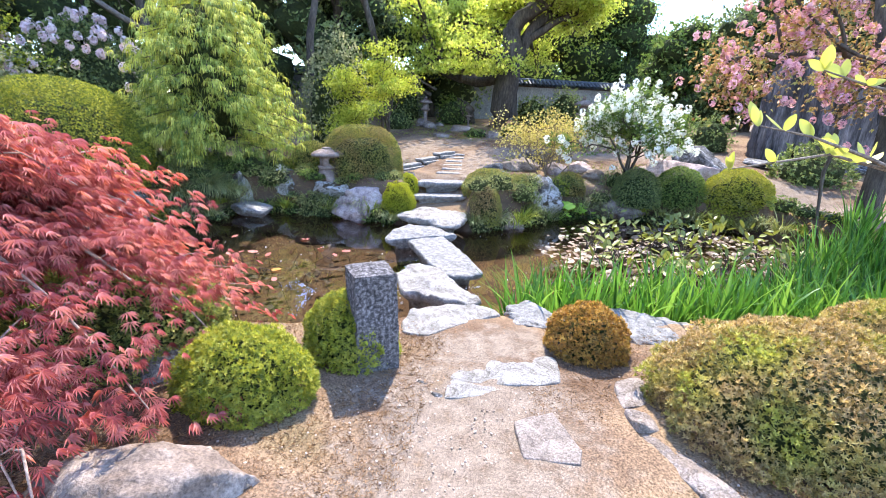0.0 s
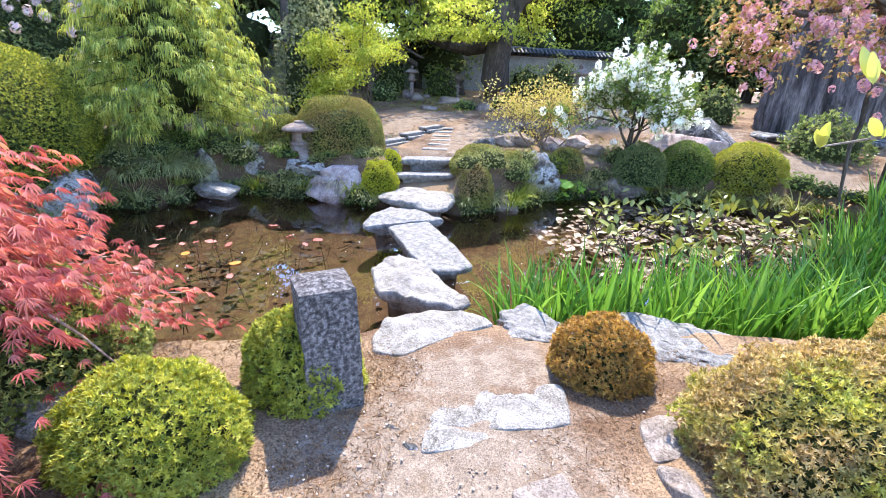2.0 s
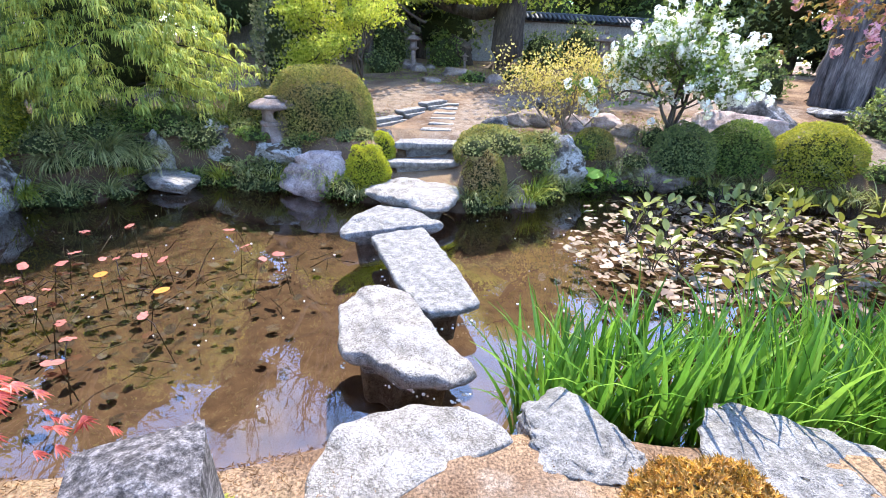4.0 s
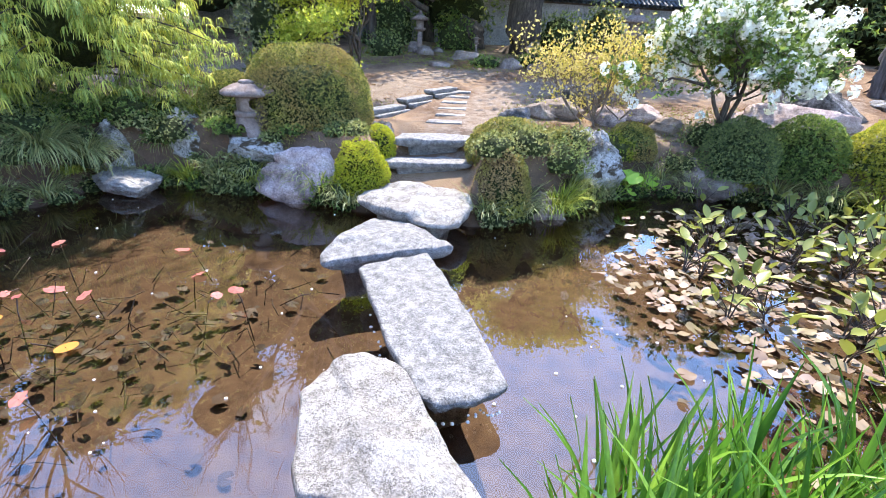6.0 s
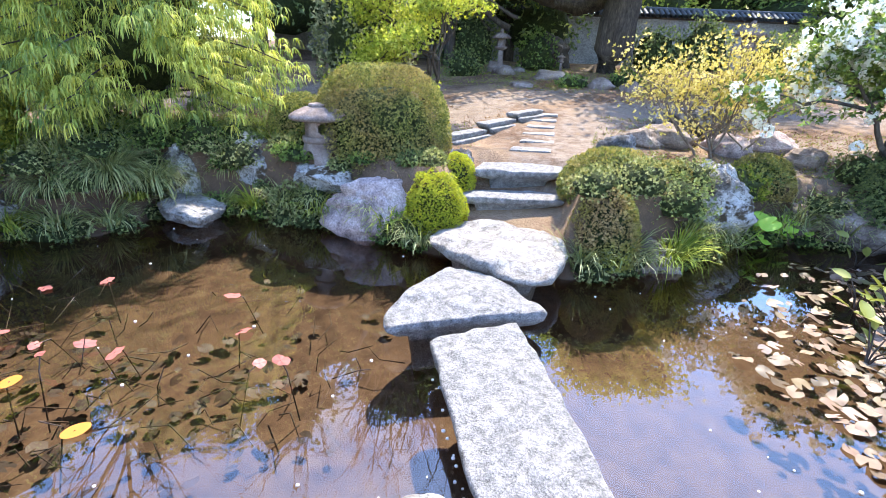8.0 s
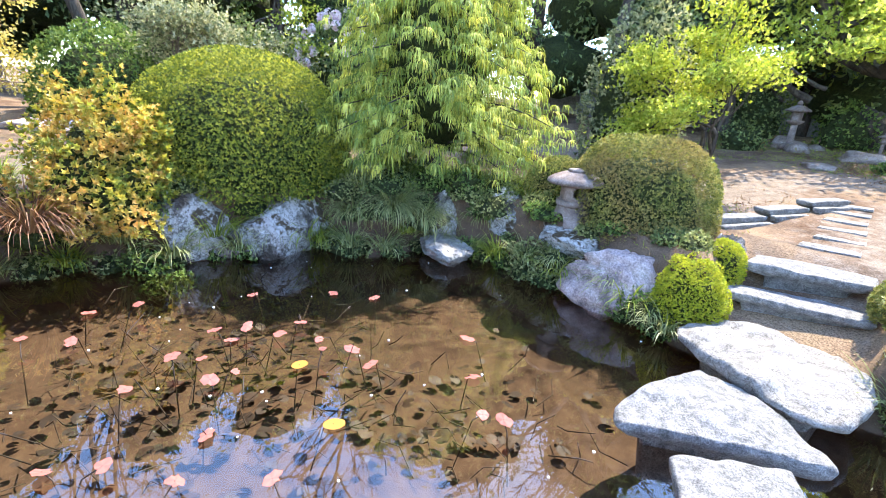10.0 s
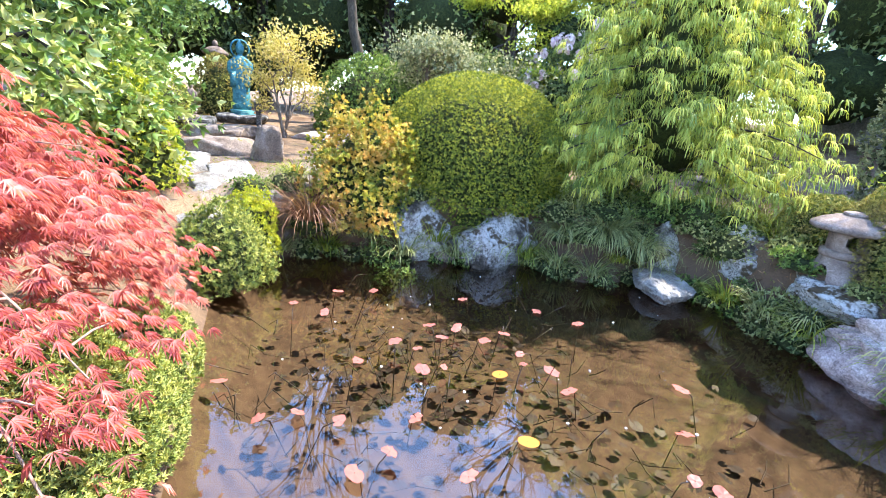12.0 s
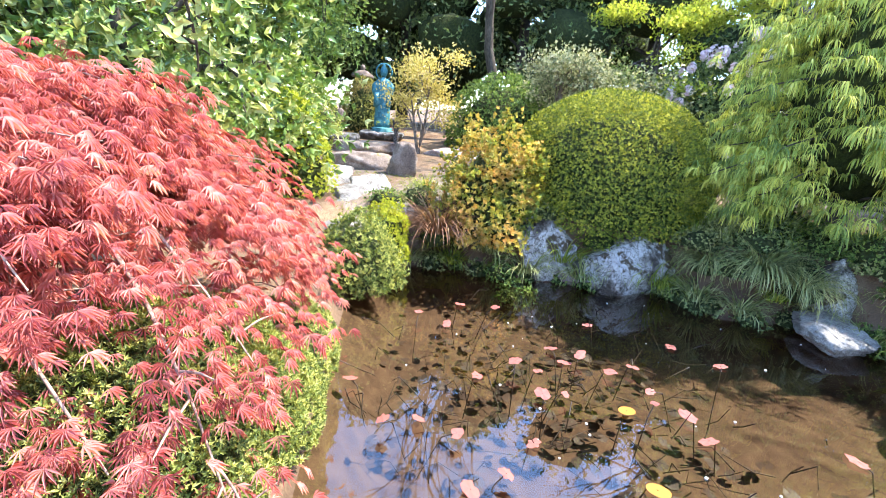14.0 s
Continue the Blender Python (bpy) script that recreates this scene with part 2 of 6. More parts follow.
L_CLIP = leaf_mat("clipped azalea leaves", G((0.05, 0.08, 0.018), (0.14, 0.18, 0.035), (0.34, 0.34, 0.10)), 0.45, 0.30, patch=(2.5, G((0.12, 0.105, 0.035), (0.34, 0.28, 0.10))))
L_YBALL = leaf_mat("yellow green clipped leaves", G((0.14, 0.20, 0.01), (0.30, 0.36, 0.02), (0.44, 0.46, 0.04)))
L_DARK = leaf_mat("dark evergreen leaves", G((0.04, 0.075, 0.03), (0.11, 0.17, 0.06), (0.24, 0.31, 0.12)), 0.4, 0.36)
L_MIDDLE = leaf_mat("green hedge leaves", G((0.035, 0.08, 0.018), (0.10, 0.18, 0.04), (0.20, 0.29, 0.075)))
L_GREYGREEN = leaf_mat("grey green leaves with pale backs", G((0.07, 0.10, 0.05), (0.20, 0.24, 0.13), (0.40, 0.42, 0.28)))
L_BOX = leaf_mat("pale box leaves", G((0.05, 0.085, 0.02), (0.15, 0.21, 0.045), (0.38, 0.42, 0.13)))
L_BROAD = leaf_mat("glossy broad leaves", G((0.05, 0.11, 0.02), (0.14, 0.24, 0.05), (0.40, 0.46, 0.20)), 0.3, 0.3, 0.6)
L_THREAD = leaf_mat("threadleaf cypress sprays", G((0.09, 0.15, 0.03), (0.26, 0.34, 0.07), (0.52, 0.54, 0.12)), 0.6, 0.42)
L_RED = leaf_mat("red laceleaf maple leaves", G((0.22, 0.042, 0.044), (0.38, 0.10, 0.10), (0.50, 0.22, 0.20)), 0.5, 0.40)
L_YMAPLE = leaf_mat("fresh yellow green maple leaves", G((0.15, 0.22, 0.02), (0.30, 0.38, 0.045), (0.46, 0.50, 0.10)), 0.5, 0.45)
L_CANOPY = leaf_mat("light green canopy leaves", G((0.18, 0.26, 0.04), (0.36, 0.46, 0.09), (0.52, 0.58, 0.18)), 0.5, 0.58)
L_THIN = leaf_mat("pale yellow spring leaves", G((0.26, 0.25, 0.05), (0.42, 0.39, 0.12), (0.54, 0.50, 0.24)), 0.5, 0.4)
L_PIERIS = leaf_mat("orange tipped pieris leaves", G((0.06, 0.11, 0.02), (0.22, 0.27, 0.04), (0.42, 0.40, 0.07)), patch=(3.5, G((0.34, 0.28, 0.06), (0.54, 0.34, 0.12))))
L_CHERRY = leaf_mat("bronze young cherry leaves", G((0.18, 0.11, 0.05), (0.30, 0.20, 0.08), (0.26, 0.27, 0.08)), 0.5, 0.4)
L_PINKFL = leaf_mat("pink cherry blossom", G((0.36, 0.17, 0.25), (0.48, 0.28, 0.36), (0.56, 0.40, 0.44)), 0.7, 0.35)
L_WHITEFL = leaf_mat("white blossom", G((0.66, 0.70, 0.66), (0.80, 0.82, 0.80)), 0.7, 0.25)
L_PALEPINK = leaf_mat("pale pink blossom", G((0.46, 0.36, 0.42), (0.60, 0.54, 0.56)), 0.7, 0.25)
def iris_mat():
    """Sword leaves, each of its own green."""
    m, n, l, out = nodes_of("bright green iris blade")
    o = n.new("ShaderNodeObjectInfo")
    r = ramp_of(n, [(0, (0.045, 0.14, 0.014)), (0.5, (0.11, 0.27, 0.03)), (1, (0.24, 0.42, 0.055))])
    l.new(o.outputs["Random"], r.inputs["Fac"])
    t = noise_of(n, l, 60, 3, 0.6, stretch=(1, 1, 0.05))
    rb = ramp_of(n, [(0.3, (0.75, 0.75, 0.75)), (0.7, (1.15, 1.15, 1.15))])
    l.new(t.outputs["Fac"], rb.inputs["Fac"])
    col = mixc(n, l, 1.0, r.outputs["Color"], rb.outputs["Color"], 'MULTIPLY')
    p = n.new("ShaderNodeBsdfPrincipled")
    p.inputs["Roughness"].default_value = 0.4
    l.new(col, p.inputs["Base Color"])
    tr = n.new("ShaderNodeBsdfTranslucent")
    l.new(col, tr.inputs["Color"])
    mx = n.new("ShaderNodeMixShader")
    mx.inputs["Fac"].default_value = 0.42
    l.new(p.outputs[0], mx.inputs[1])
    l.new(tr.outputs[0], mx.inputs[2])
    l.new(mx.outputs[0], out.inputs["Surface"])
    return m


L_IRISBLADE = iris_mat()
L_SEDGE = leaf_mat("dark sedge blades", G((0.06, 0.085, 0.03), (0.18, 0.225, 0.085), (0.34, 0.37, 0.18)), 0.5, 0.36)
L_DEADSEDGE = leaf_mat("brown sedge blades", G((0.07, 0.035, 0.02), (0.18, 0.09, 0.05), (0.34, 0.22, 0.13)), 0.6, 0.3)
L_MAGNOLIA = leaf_mat("young magnolia leaves", G((0.26, 0.32, 0.06), (0.40, 0.44, 0.12)), 0.45, 0.45)
L_LOTUS = leaf_mat("withered pink lotus leaves", G((0.15, 0.045, 0.035), (0.25, 0.08, 0.066), (0.28, 0.13, 0.105)), 0.5, 0.2)
L_YELLOWPAD = leaf_mat("yellow floating leaf", G((0.30, 0.125, 0.016), (0.34, 0.165, 0.025)), 0.5, 0.2)
L_PAD = leaf_mat("floating withered lily pads", G((0.025, 0.02, 0.01), (0.06, 0.045, 0.025), (0.11, 0.08, 0.055), (0.16, 0.12, 0.085), (0.08, 0.075, 0.025), (0.19, 0.155, 0.13)), 0.5, 0.05, 0.3)
L_ARROW = leaf_mat("upright water plant leaves", G((0.04, 0.07, 0.03), (0.09, 0.14, 0.04), (0.18, 0.21, 0.045), (0.26, 0.25, 0.06)), 0.4, 0.30, 0.5)
L_STEM = leaf_mat("dark lotus stems", G((0.015, 0.010, 0.008), (0.04, 0.026, 0.018)), 0.6, 0.0)
L_LITTER = leaf_mat("dry moss and needle litter", G((0.05, 0.028, 0.015), (0.15, 0.085, 0.04), (0.32, 0.21, 0.11)), 0.9, 0.1, 0.1)
L_MOSS = leaf_mat("green moss and tiny ferns", G((0.06, 0.11, 0.015), (0.16, 0.22, 0.03), (0.26, 0.30, 0.05)), 0.8, 0.2, 0.1)
L_BUTTER = leaf_mat("fresh butterbur leaves", G((0.16, 0.34, 0.03), (0.30, 0.50, 0.07)), 0.5, 0.4)
L_GRAVEL = leaf_mat("small gravel", G((0.14, 0.11, 0.085), (0.24, 0.20, 0.16), (0.40, 0.36, 0.31)), 0.9, 0.0, 0.1)
L_SHELL = leaf_mat("small white snails and petals", G((0.60, 0.58, 0.52), (0.78, 0.76, 0.72)), 0.6, 0.0)

rng = np.random.default_rng(7)


# ---- mesh helpers ----
def fast_mesh(name, V, F, material, smooth=False):
    """A mesh from arrays: V (n,3), F (m,3) or (m,4)."""
    me = bpy.data.meshes.new(name)
    V, F = np.asarray(V, np.float32), np.asarray(F, np.int32)
    k = F.shape[1]
    me.vertices.add(len(V))
    me.vertices.foreach_set("co", V.ravel())
    me.loops.add(F.size)
    me.loops.foreach_set("vertex_index", F.ravel())
    me.polygons.add(len(F))
    me.polygons.foreach_set("loop_start", np.arange(0, F.size, k, dtype=np.int32))
    if smooth:
        me.polygons.foreach_set("use_smooth", np.ones(len(F), bool))
    me.update(calc_edges=True)
    me.validate()
    me.materials.append(material)
    return me


def thing(name, at, label, category, group="", kind=""):
    ob = new(name)
    ob.location = at
    ob.empty_display_size = 0.1
    return tagged(ob, label, category, group, kind)


def part(name, me, parent, label=""):
    ob = new(name, me)
    ob.parent = parent
    if label:
        ob["label"] = label
    if name in ("twig_base", "branching", "foliage", "spray_foliage", "blossom", "crown"):
        ob["kind"] = "stuff"
    return ob


def unit(v):
    return v / np.maximum(np.linalg.norm(v, axis=-1, keepdims=True), 1e-9)


def frames(normals, spin=None, g=rng):
    """Right-handed frames (n,3,3) with their third axis along normals, turned at random about it."""
    n = unit(normals)
    ref = np.where(np.abs(n[:, 2:3]) < 0.9, np.array([[0, 0, 1.0]]), np.array([[1.0, 0, 0]]))
    a = unit(np.cross(ref, n))
    b = np.cross(n, a)
    th = g.uniform(0, 2 * np.pi, len(n)) if spin is None else spin
    c, s = np.cos(th)[:, None], np.sin(th)[:, None]
    return np.stack([a * c + b * s, b * c - a * s, n], axis=1)


def scatter(TV, TF, P, R, S):
    """Copies of a template at P with row-frames R and sizes S, in one pair of arrays."""
    S = np.asarray(S)
    V = np.einsum("vk,nkj->nvj", TV, R) * (S[:, None, None] if S.ndim == 1 else S) + P[:, None, :]
    F = TF[None] + (np.arange(len(P)) * len(TV))[:, None, None]
    return V.reshape(-1, 3), F.reshape(-1, TF.shape[1])


def leaf_shape(w=0.32, fold=0.08, droop=0.1):
    """One leaf along +x, unit length, folded along its rib."""
    V = np.array([(0, 0, 0), (0.45, -w / 2, fold), (1, 0, -droop), (0.45, w / 2, fold)], float)
    return V, np.array([(0, 1, 2), (0, 2, 3)])


def fan_of(leaves):
    """Leaves (each from its foot at the origin, with the foot as first corner) joined at one common foot."""
    Vs, Fs, base = [np.zeros((1, 3))], [], 1
    for V, F in leaves:
        Vs.append(V[1:])
        Fs.append(np.where(F == 0, 0, F - 1 + base))
        base += len(V) - 1
    return np.concatenate(Vs), np.concatenate(Fs)


def rosette(count=5, tilt=1.05, w=0.46):
    """Leaves set round a shoot that points along +z."""
    LV, LF = leaf_shape(w)
    out = []
    for k in range(count):
        a = 2 * np.pi * k / count + 0.5 * ((k * 3) % 4 - 1.5) / count
        t = tilt * (0.5 + 1.1 * ((k * 7) % 5) / 5)
        L = 0.78 + 0.3 * ((k * 5) % 3) / 2
        x = np.stack([LV[:, 0] * np.cos(t) - LV[:, 2] * np.sin(t), LV[:, 1], LV[:, 0] * np.sin(t) + LV[:, 2] * np.cos(t)], 1) * L
        out.append((np.stack([x[:, 0] * np.cos(a) - x[:, 1] * np.sin(a), x[:, 0] * np.sin(a) + x[:, 1] * np.cos(a), x[:, 2]], 1), LF))
    return fan_of(out)


def lace_leaf():
    """A deeply cut maple leaf, seven thin hanging lobes."""
    out = []
    for a in np.linspace(-1.3, 1.3, 7):
        L = 1.0 - 0.35 * abs(a) / 1.3
        V = np.array([(0, 0, 0), (0.45 * L, -0.046, 0.0), (L, 0, -0.34 * L), (0.45 * L, 0.046, 0.03)])
        c, s = np.cos(a), np.sin(a)
        out.append((np.stack([V[:, 0] * c - V[:, 1] * s, V[:, 0] * s + V[:, 1] * c, V[:, 2]], 1), np.array([(0, 1, 2), (0, 2, 3)])))
    return fan_of(out)


def lumpy(V, amp, freq, seed=0.0):
    """Noise offset per vertex for a unit direction field."""
    return np.array([noise.fractal(Vector(v) * freq + Vector((seed, seed * 1.7, -seed)), 1.0, 2.0, 3) for v in V]) * amp


_ico = {}


def ico(level):
    if level not in _ico:
        bm = bmesh.new()
        bmesh.ops.create_icosphere(bm, subdivisions=level, radius=1)
        bm.verts.ensure_lookup_table()
        _ico[level] = (np.array([v.co[:] for v in bm.verts]), np.array([[v.index for v in f.verts] for f in bm.faces]))
        bm.free()
    return _ico[level]


def rock_mesh(name, size, seed, material, level=5, amp=0.26, freq=1.4, cuts=9, flat_top=None):
    """A boulder: a lumpy ball, planed off by some flat cuts, sizes in half-axes."""
    V, F = ico(level)
    V = V * (1 + lumpy(V, amp, freq, seed))[:, None]
    g = np.random.default_rng(seed + 100)
    for _ in range(cuts):
        n = unit(g.normal(size=(1, 3)))[0]
        d = g.uniform(0.55, 0.84)
        over = np.maximum(V @ n - d, 0)
        V = V - over[:, None] * n * 0.97
    if flat_top is not None:
        over = np.maximum(V[:, 2] - flat_top, 0)
        V[:, 2] -= over * 0.9
    V = V + unit(V) * (lumpy(V, amp * 0.30, freq * 4.5, seed + 9) - 0.07 * np.exp(-(lumpy(V, 1.0, freq * 1.7, seed + 31) / 0.045) ** 2))[:, None]
    V = V * np.array(size) * 1.22
    return fast_mesh(name, V, F, material, True)


def rock(name, at, size, seed, material, label, turn=0, group="", lean=(0, 0), **kw):
    ob = new(name, rock_mesh(name, size, seed, material, **kw))
    ob.matrix_basis = pose(*at, lean[0], lean[1], turn)
    return tagged(ob, label, "rock", group)


def slab(name, outline, z_top, thick, seed, material, label, category="stepping stone", group="", bulge=0.02, rounded=0.032, tilt=0.0, sharp=False):
    """A flat natural stone from a rough outline of a few corners; lumpy top, rounded worn rim."""
    P = np.array(outline, float)
    c = P.mean(0)
    # closed smooth outline
    n = len(P)
    pts = []
    for i in range(n):
        p0, p1, p2, p3 = P[i - 1], P[i], P[(i + 1) % n], P[(i + 2) % n]
        for t in np.linspace(0, 1, 14, endpoint=False):
            cr = 0.5 * (2 * p1 + (p2 - p0) * t + (2 * p0 - 5 * p1 + 4 * p2 - p3) * t * t + (3 * p1 - p0 - 3 * p2 + p3) * t ** 3)
            pts.append(p1 * (1 - t) + p2 * t if sharp else cr * 0.6 + (p1 * (1 - t) + p2 * t) * 0.4)
    O = np.array(pts) - c
    m = len(O)
    O = O * (1 + np.array([noise.noise(Vector((o[0] * 9, o[1] * 9, seed))) for o in O]) * 0.05)[:, None]
    r = np.linalg.norm(O, axis=1).mean()
    rings = [(s, 0.0) for s in (0.08, 0.16, 0.24, 0.32, 0.4, 0.48, 0.56, 0.64, 0.71, 0.78, 0.84, 0.9, 0.945, 0.97)] + [(0.988, -0.2), (1.005, -0.6), (1.01, -1.0)]
    V, last = [], None
    for s, d in rings:
        x = O * s
        z = np.array([noise.fractal(Vector((a * 4, b * 4, seed * 3.1)), 1.0, 2.0, 5) for a, b in x]) * bulge
        ledge = np.array([noise.fractal(Vector((a * 2.1 + seed, b * 2.1, 0.7)), 1.0, 2.0, 3) for a, b in x])
        z = z + bulge * 0.45 * np.tanh(ledge * 14) + bulge * 0.7 * (1 - s * s) + d * rounded + tilt * x[:, 0]
        V.append(np.column_stack([x, z]))
    for k, (s, d) in enumerate(((0.985, 0.10), (0.90, 0.18), (0.68, 0.28), (0.60, 1.0))):
        w = np.array([noise.fractal(Vector((a * 7, b * 7, seed + d * 3)), 1.0, 2.0, 4) for a, b in O]) * 0.035
        V.append(np.column_stack([O * (s + w)[:, None], np.full(m, -rounded - (thick - rounded) * d)]))
    V = np.concatenate(V + [np.array([[0, 0, bulge * 0.7]])])
    F = []
    k = len(rings) + 4
    i = np.arange(m)
    j = (i + 1) % m
    for q in range(k - 1):
        F.append(np.column_stack([q * m + i, (q + 1) * m + i, (q + 1) * m + j]))
        F.append(np.column_stack([q * m + i, (q + 1) * m + j, q * m + j]))
    F.append(np.column_stack([np.full(m, len(V) - 1), i, j]))
    ob = new(name, fast_mesh(name, V, np.concatenate(F), material, True))
    ob.location = (c[0], c[1], z_top)
    return tagged(ob, label, category, group)


def tubes(curves, sides=6):
    """Tubes along polylines [(points (k,3), radii (k,)), ...] as arrays."""
    Vs, Fs, base = [], [], 0
    for pts, rad in curves:
        pts = np.asarray(pts, float)
        k = len(pts)
        d = unit(np.gradient(pts, axis=0))
        R = frames(d, np.zeros(k))
        a = np.linspace(0, 2 * np.pi, sides, endpoint=False)
        ring = np.cos(a)[None, :, None] * R[:, None, 0] + np.sin(a)[None, :, None] * R[:, None, 1]
        Vs.append((pts[:, None] + ring * np.asarray(rad)[:, None, None]).reshape(-1, 3))
        i = np.arange(sides)
        j = (i + 1) % sides
        for q in range(k - 1):
            Fs.append(base + np.column_stack([q * sides + i, q * sides + j, (q + 1) * sides + j, (q + 1) * sides + i]))
        base += k * sides
    return np.concatenate(Vs), np.concatenate(Fs)


def wander(p, d, length, steps, g, bend=0.25, lift=0.0):
    pts = [np.array(p, float)]
    d = np.array(d, float)
    for _ in range(steps):
        d = d + g.normal(size=3) * bend + np.array([0, 0, lift])
        d = d / np.linalg.norm(d)
        pts.append(pts[-1] + d * length / steps)
    return np.array(pts), d


def branches(start, direction, length, radius, levels, g, split=3, spread=0.7, lift=0.05, bend=0.18, shrink=0.68):
    """Recursive limbs; returns the curves and the outer points with directions."""
    curves, tips = [], []

    def grow(p, d, L, r, lev):
        pts, dd = wander(p, d, L, 5, g, bend, lift)
        curves.append((pts, np.linspace(r, r * 0.55, len(pts))))
        if lev == 0:
            for q in (2, 3, 4, 5):
                tips.append((pts[q], dd))
            return
        for _ in range(split):
            k = g.integers(3, 6)
            nd = unit(dd + g.normal(size=3) * spread)
            grow(pts[k], nd, L * shrink * g.uniform(0.75, 1.2), r * 0.55, lev - 1)
    grow(np.array(start, float), unit(np.array(direction, float)), length, radius, levels)
    return curves, tips


# ---- plant builders ----
def dome_points(n, size, g, low=-0.35, power=1.0, wobble=0.08, seed=0):
    """Points and normals over the upper part of an ellipsoid of half-axes size."""
    z = g.uniform(low, 1, n)
    a = g.uniform(0, 2 * np.pi, n)
    r = np.sqrt(np.maximum(1 - z * z, 0)) ** power
    U = np.column_stack([r * np.cos(a), r * np.sin(a), z])
    w = lumpy(U, wobble, 2.6, seed) if wobble else 0
    N = unit(U / np.array(size))
    return U * np.array(size) * (1 + w)[:, None], N


def clipped_bush(name, at, size, leaf, mat, label, seed, density=1.0, low=-0.3, group="", lean=0.0, wobble=0.07, count=5, category="shrub", depth=0.16, boxy=1.0):
    """A rounded shrub: solid heart coloured dark as the shade inside, leaf rosettes over it, short stems to the ground.
    size: half-widths and height above the ground.
    """
    g = np.random.default_rng(seed)
    ob = thing(name, at, label, category, group)
    sx, sy, h = size
    half = np.array([sx, sy, h / (1 + 0.35)])
    up = h - half[2]
    # added solid body; its dark colour paints the shade seen through leaf gaps
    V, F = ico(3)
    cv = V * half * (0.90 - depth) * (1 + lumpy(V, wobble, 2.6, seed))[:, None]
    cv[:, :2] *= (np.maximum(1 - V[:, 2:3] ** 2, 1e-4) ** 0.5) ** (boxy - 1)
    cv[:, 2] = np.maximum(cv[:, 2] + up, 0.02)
    part("shaded_heart", fast_mesh("shaded_heart", cv, F, M_CORE, True), ob, "solid core of the shrub, darkened as shade between leaves")
    area = 2 * np.pi * (((sx * sy) ** 1.6 + (sx * half[2]) ** 1.6 + (sy * half[2]) ** 1.6) / 3) ** (1 / 1.6) * 1.2
    fine = leaf < 0.0305 and density > 0.9
    n = int(area / (leaf * leaf * 1.5) * density * (4.4 if fine else 3.0))
    P, N = dome_points(n, half, g, low - 0.3, boxy, wobble, seed)
    P = P * (1 - depth * g.random(n) ** 2)[:, None]
    P[:, 2] += up
    keep = P[:, 2] > 0.015
    P, N = P[keep], N[keep]
    N = unit(N * (0.6 if fine else 1.0) + g.normal(size=N.shape) * (0.42 if fine else 0.6) + np.array([0, 0, 0.75 if fine else 0.5]))
    TV, TF = rosette(6, 1.0, 0.29) if fine else rosette(count)
    V, F = scatter(TV, TF, P, frames(N, g=g), leaf * g.uniform(0.7, 1.3, len(P)))
    part("foliage", fast_mesh("foliage", V, F, mat), ob)
    cur = []
    for k in range(7):
        a = g.uniform(0, 6.28)
        e = np.array([np.cos(a) * sx * 0.6, np.sin(a) * sy * 0.6, h * 0.5])
        cur.append((np.array([[e[0] * 0.2, e[1] * 0.2, -0.03], e * 0.5, e]), [0.012, 0.009, 0.005]))
    V, F = tubes(cur, 5)
    part("twig_base", fast_mesh("twig_base", V, F, M_TWIG, True), ob)
    return ob


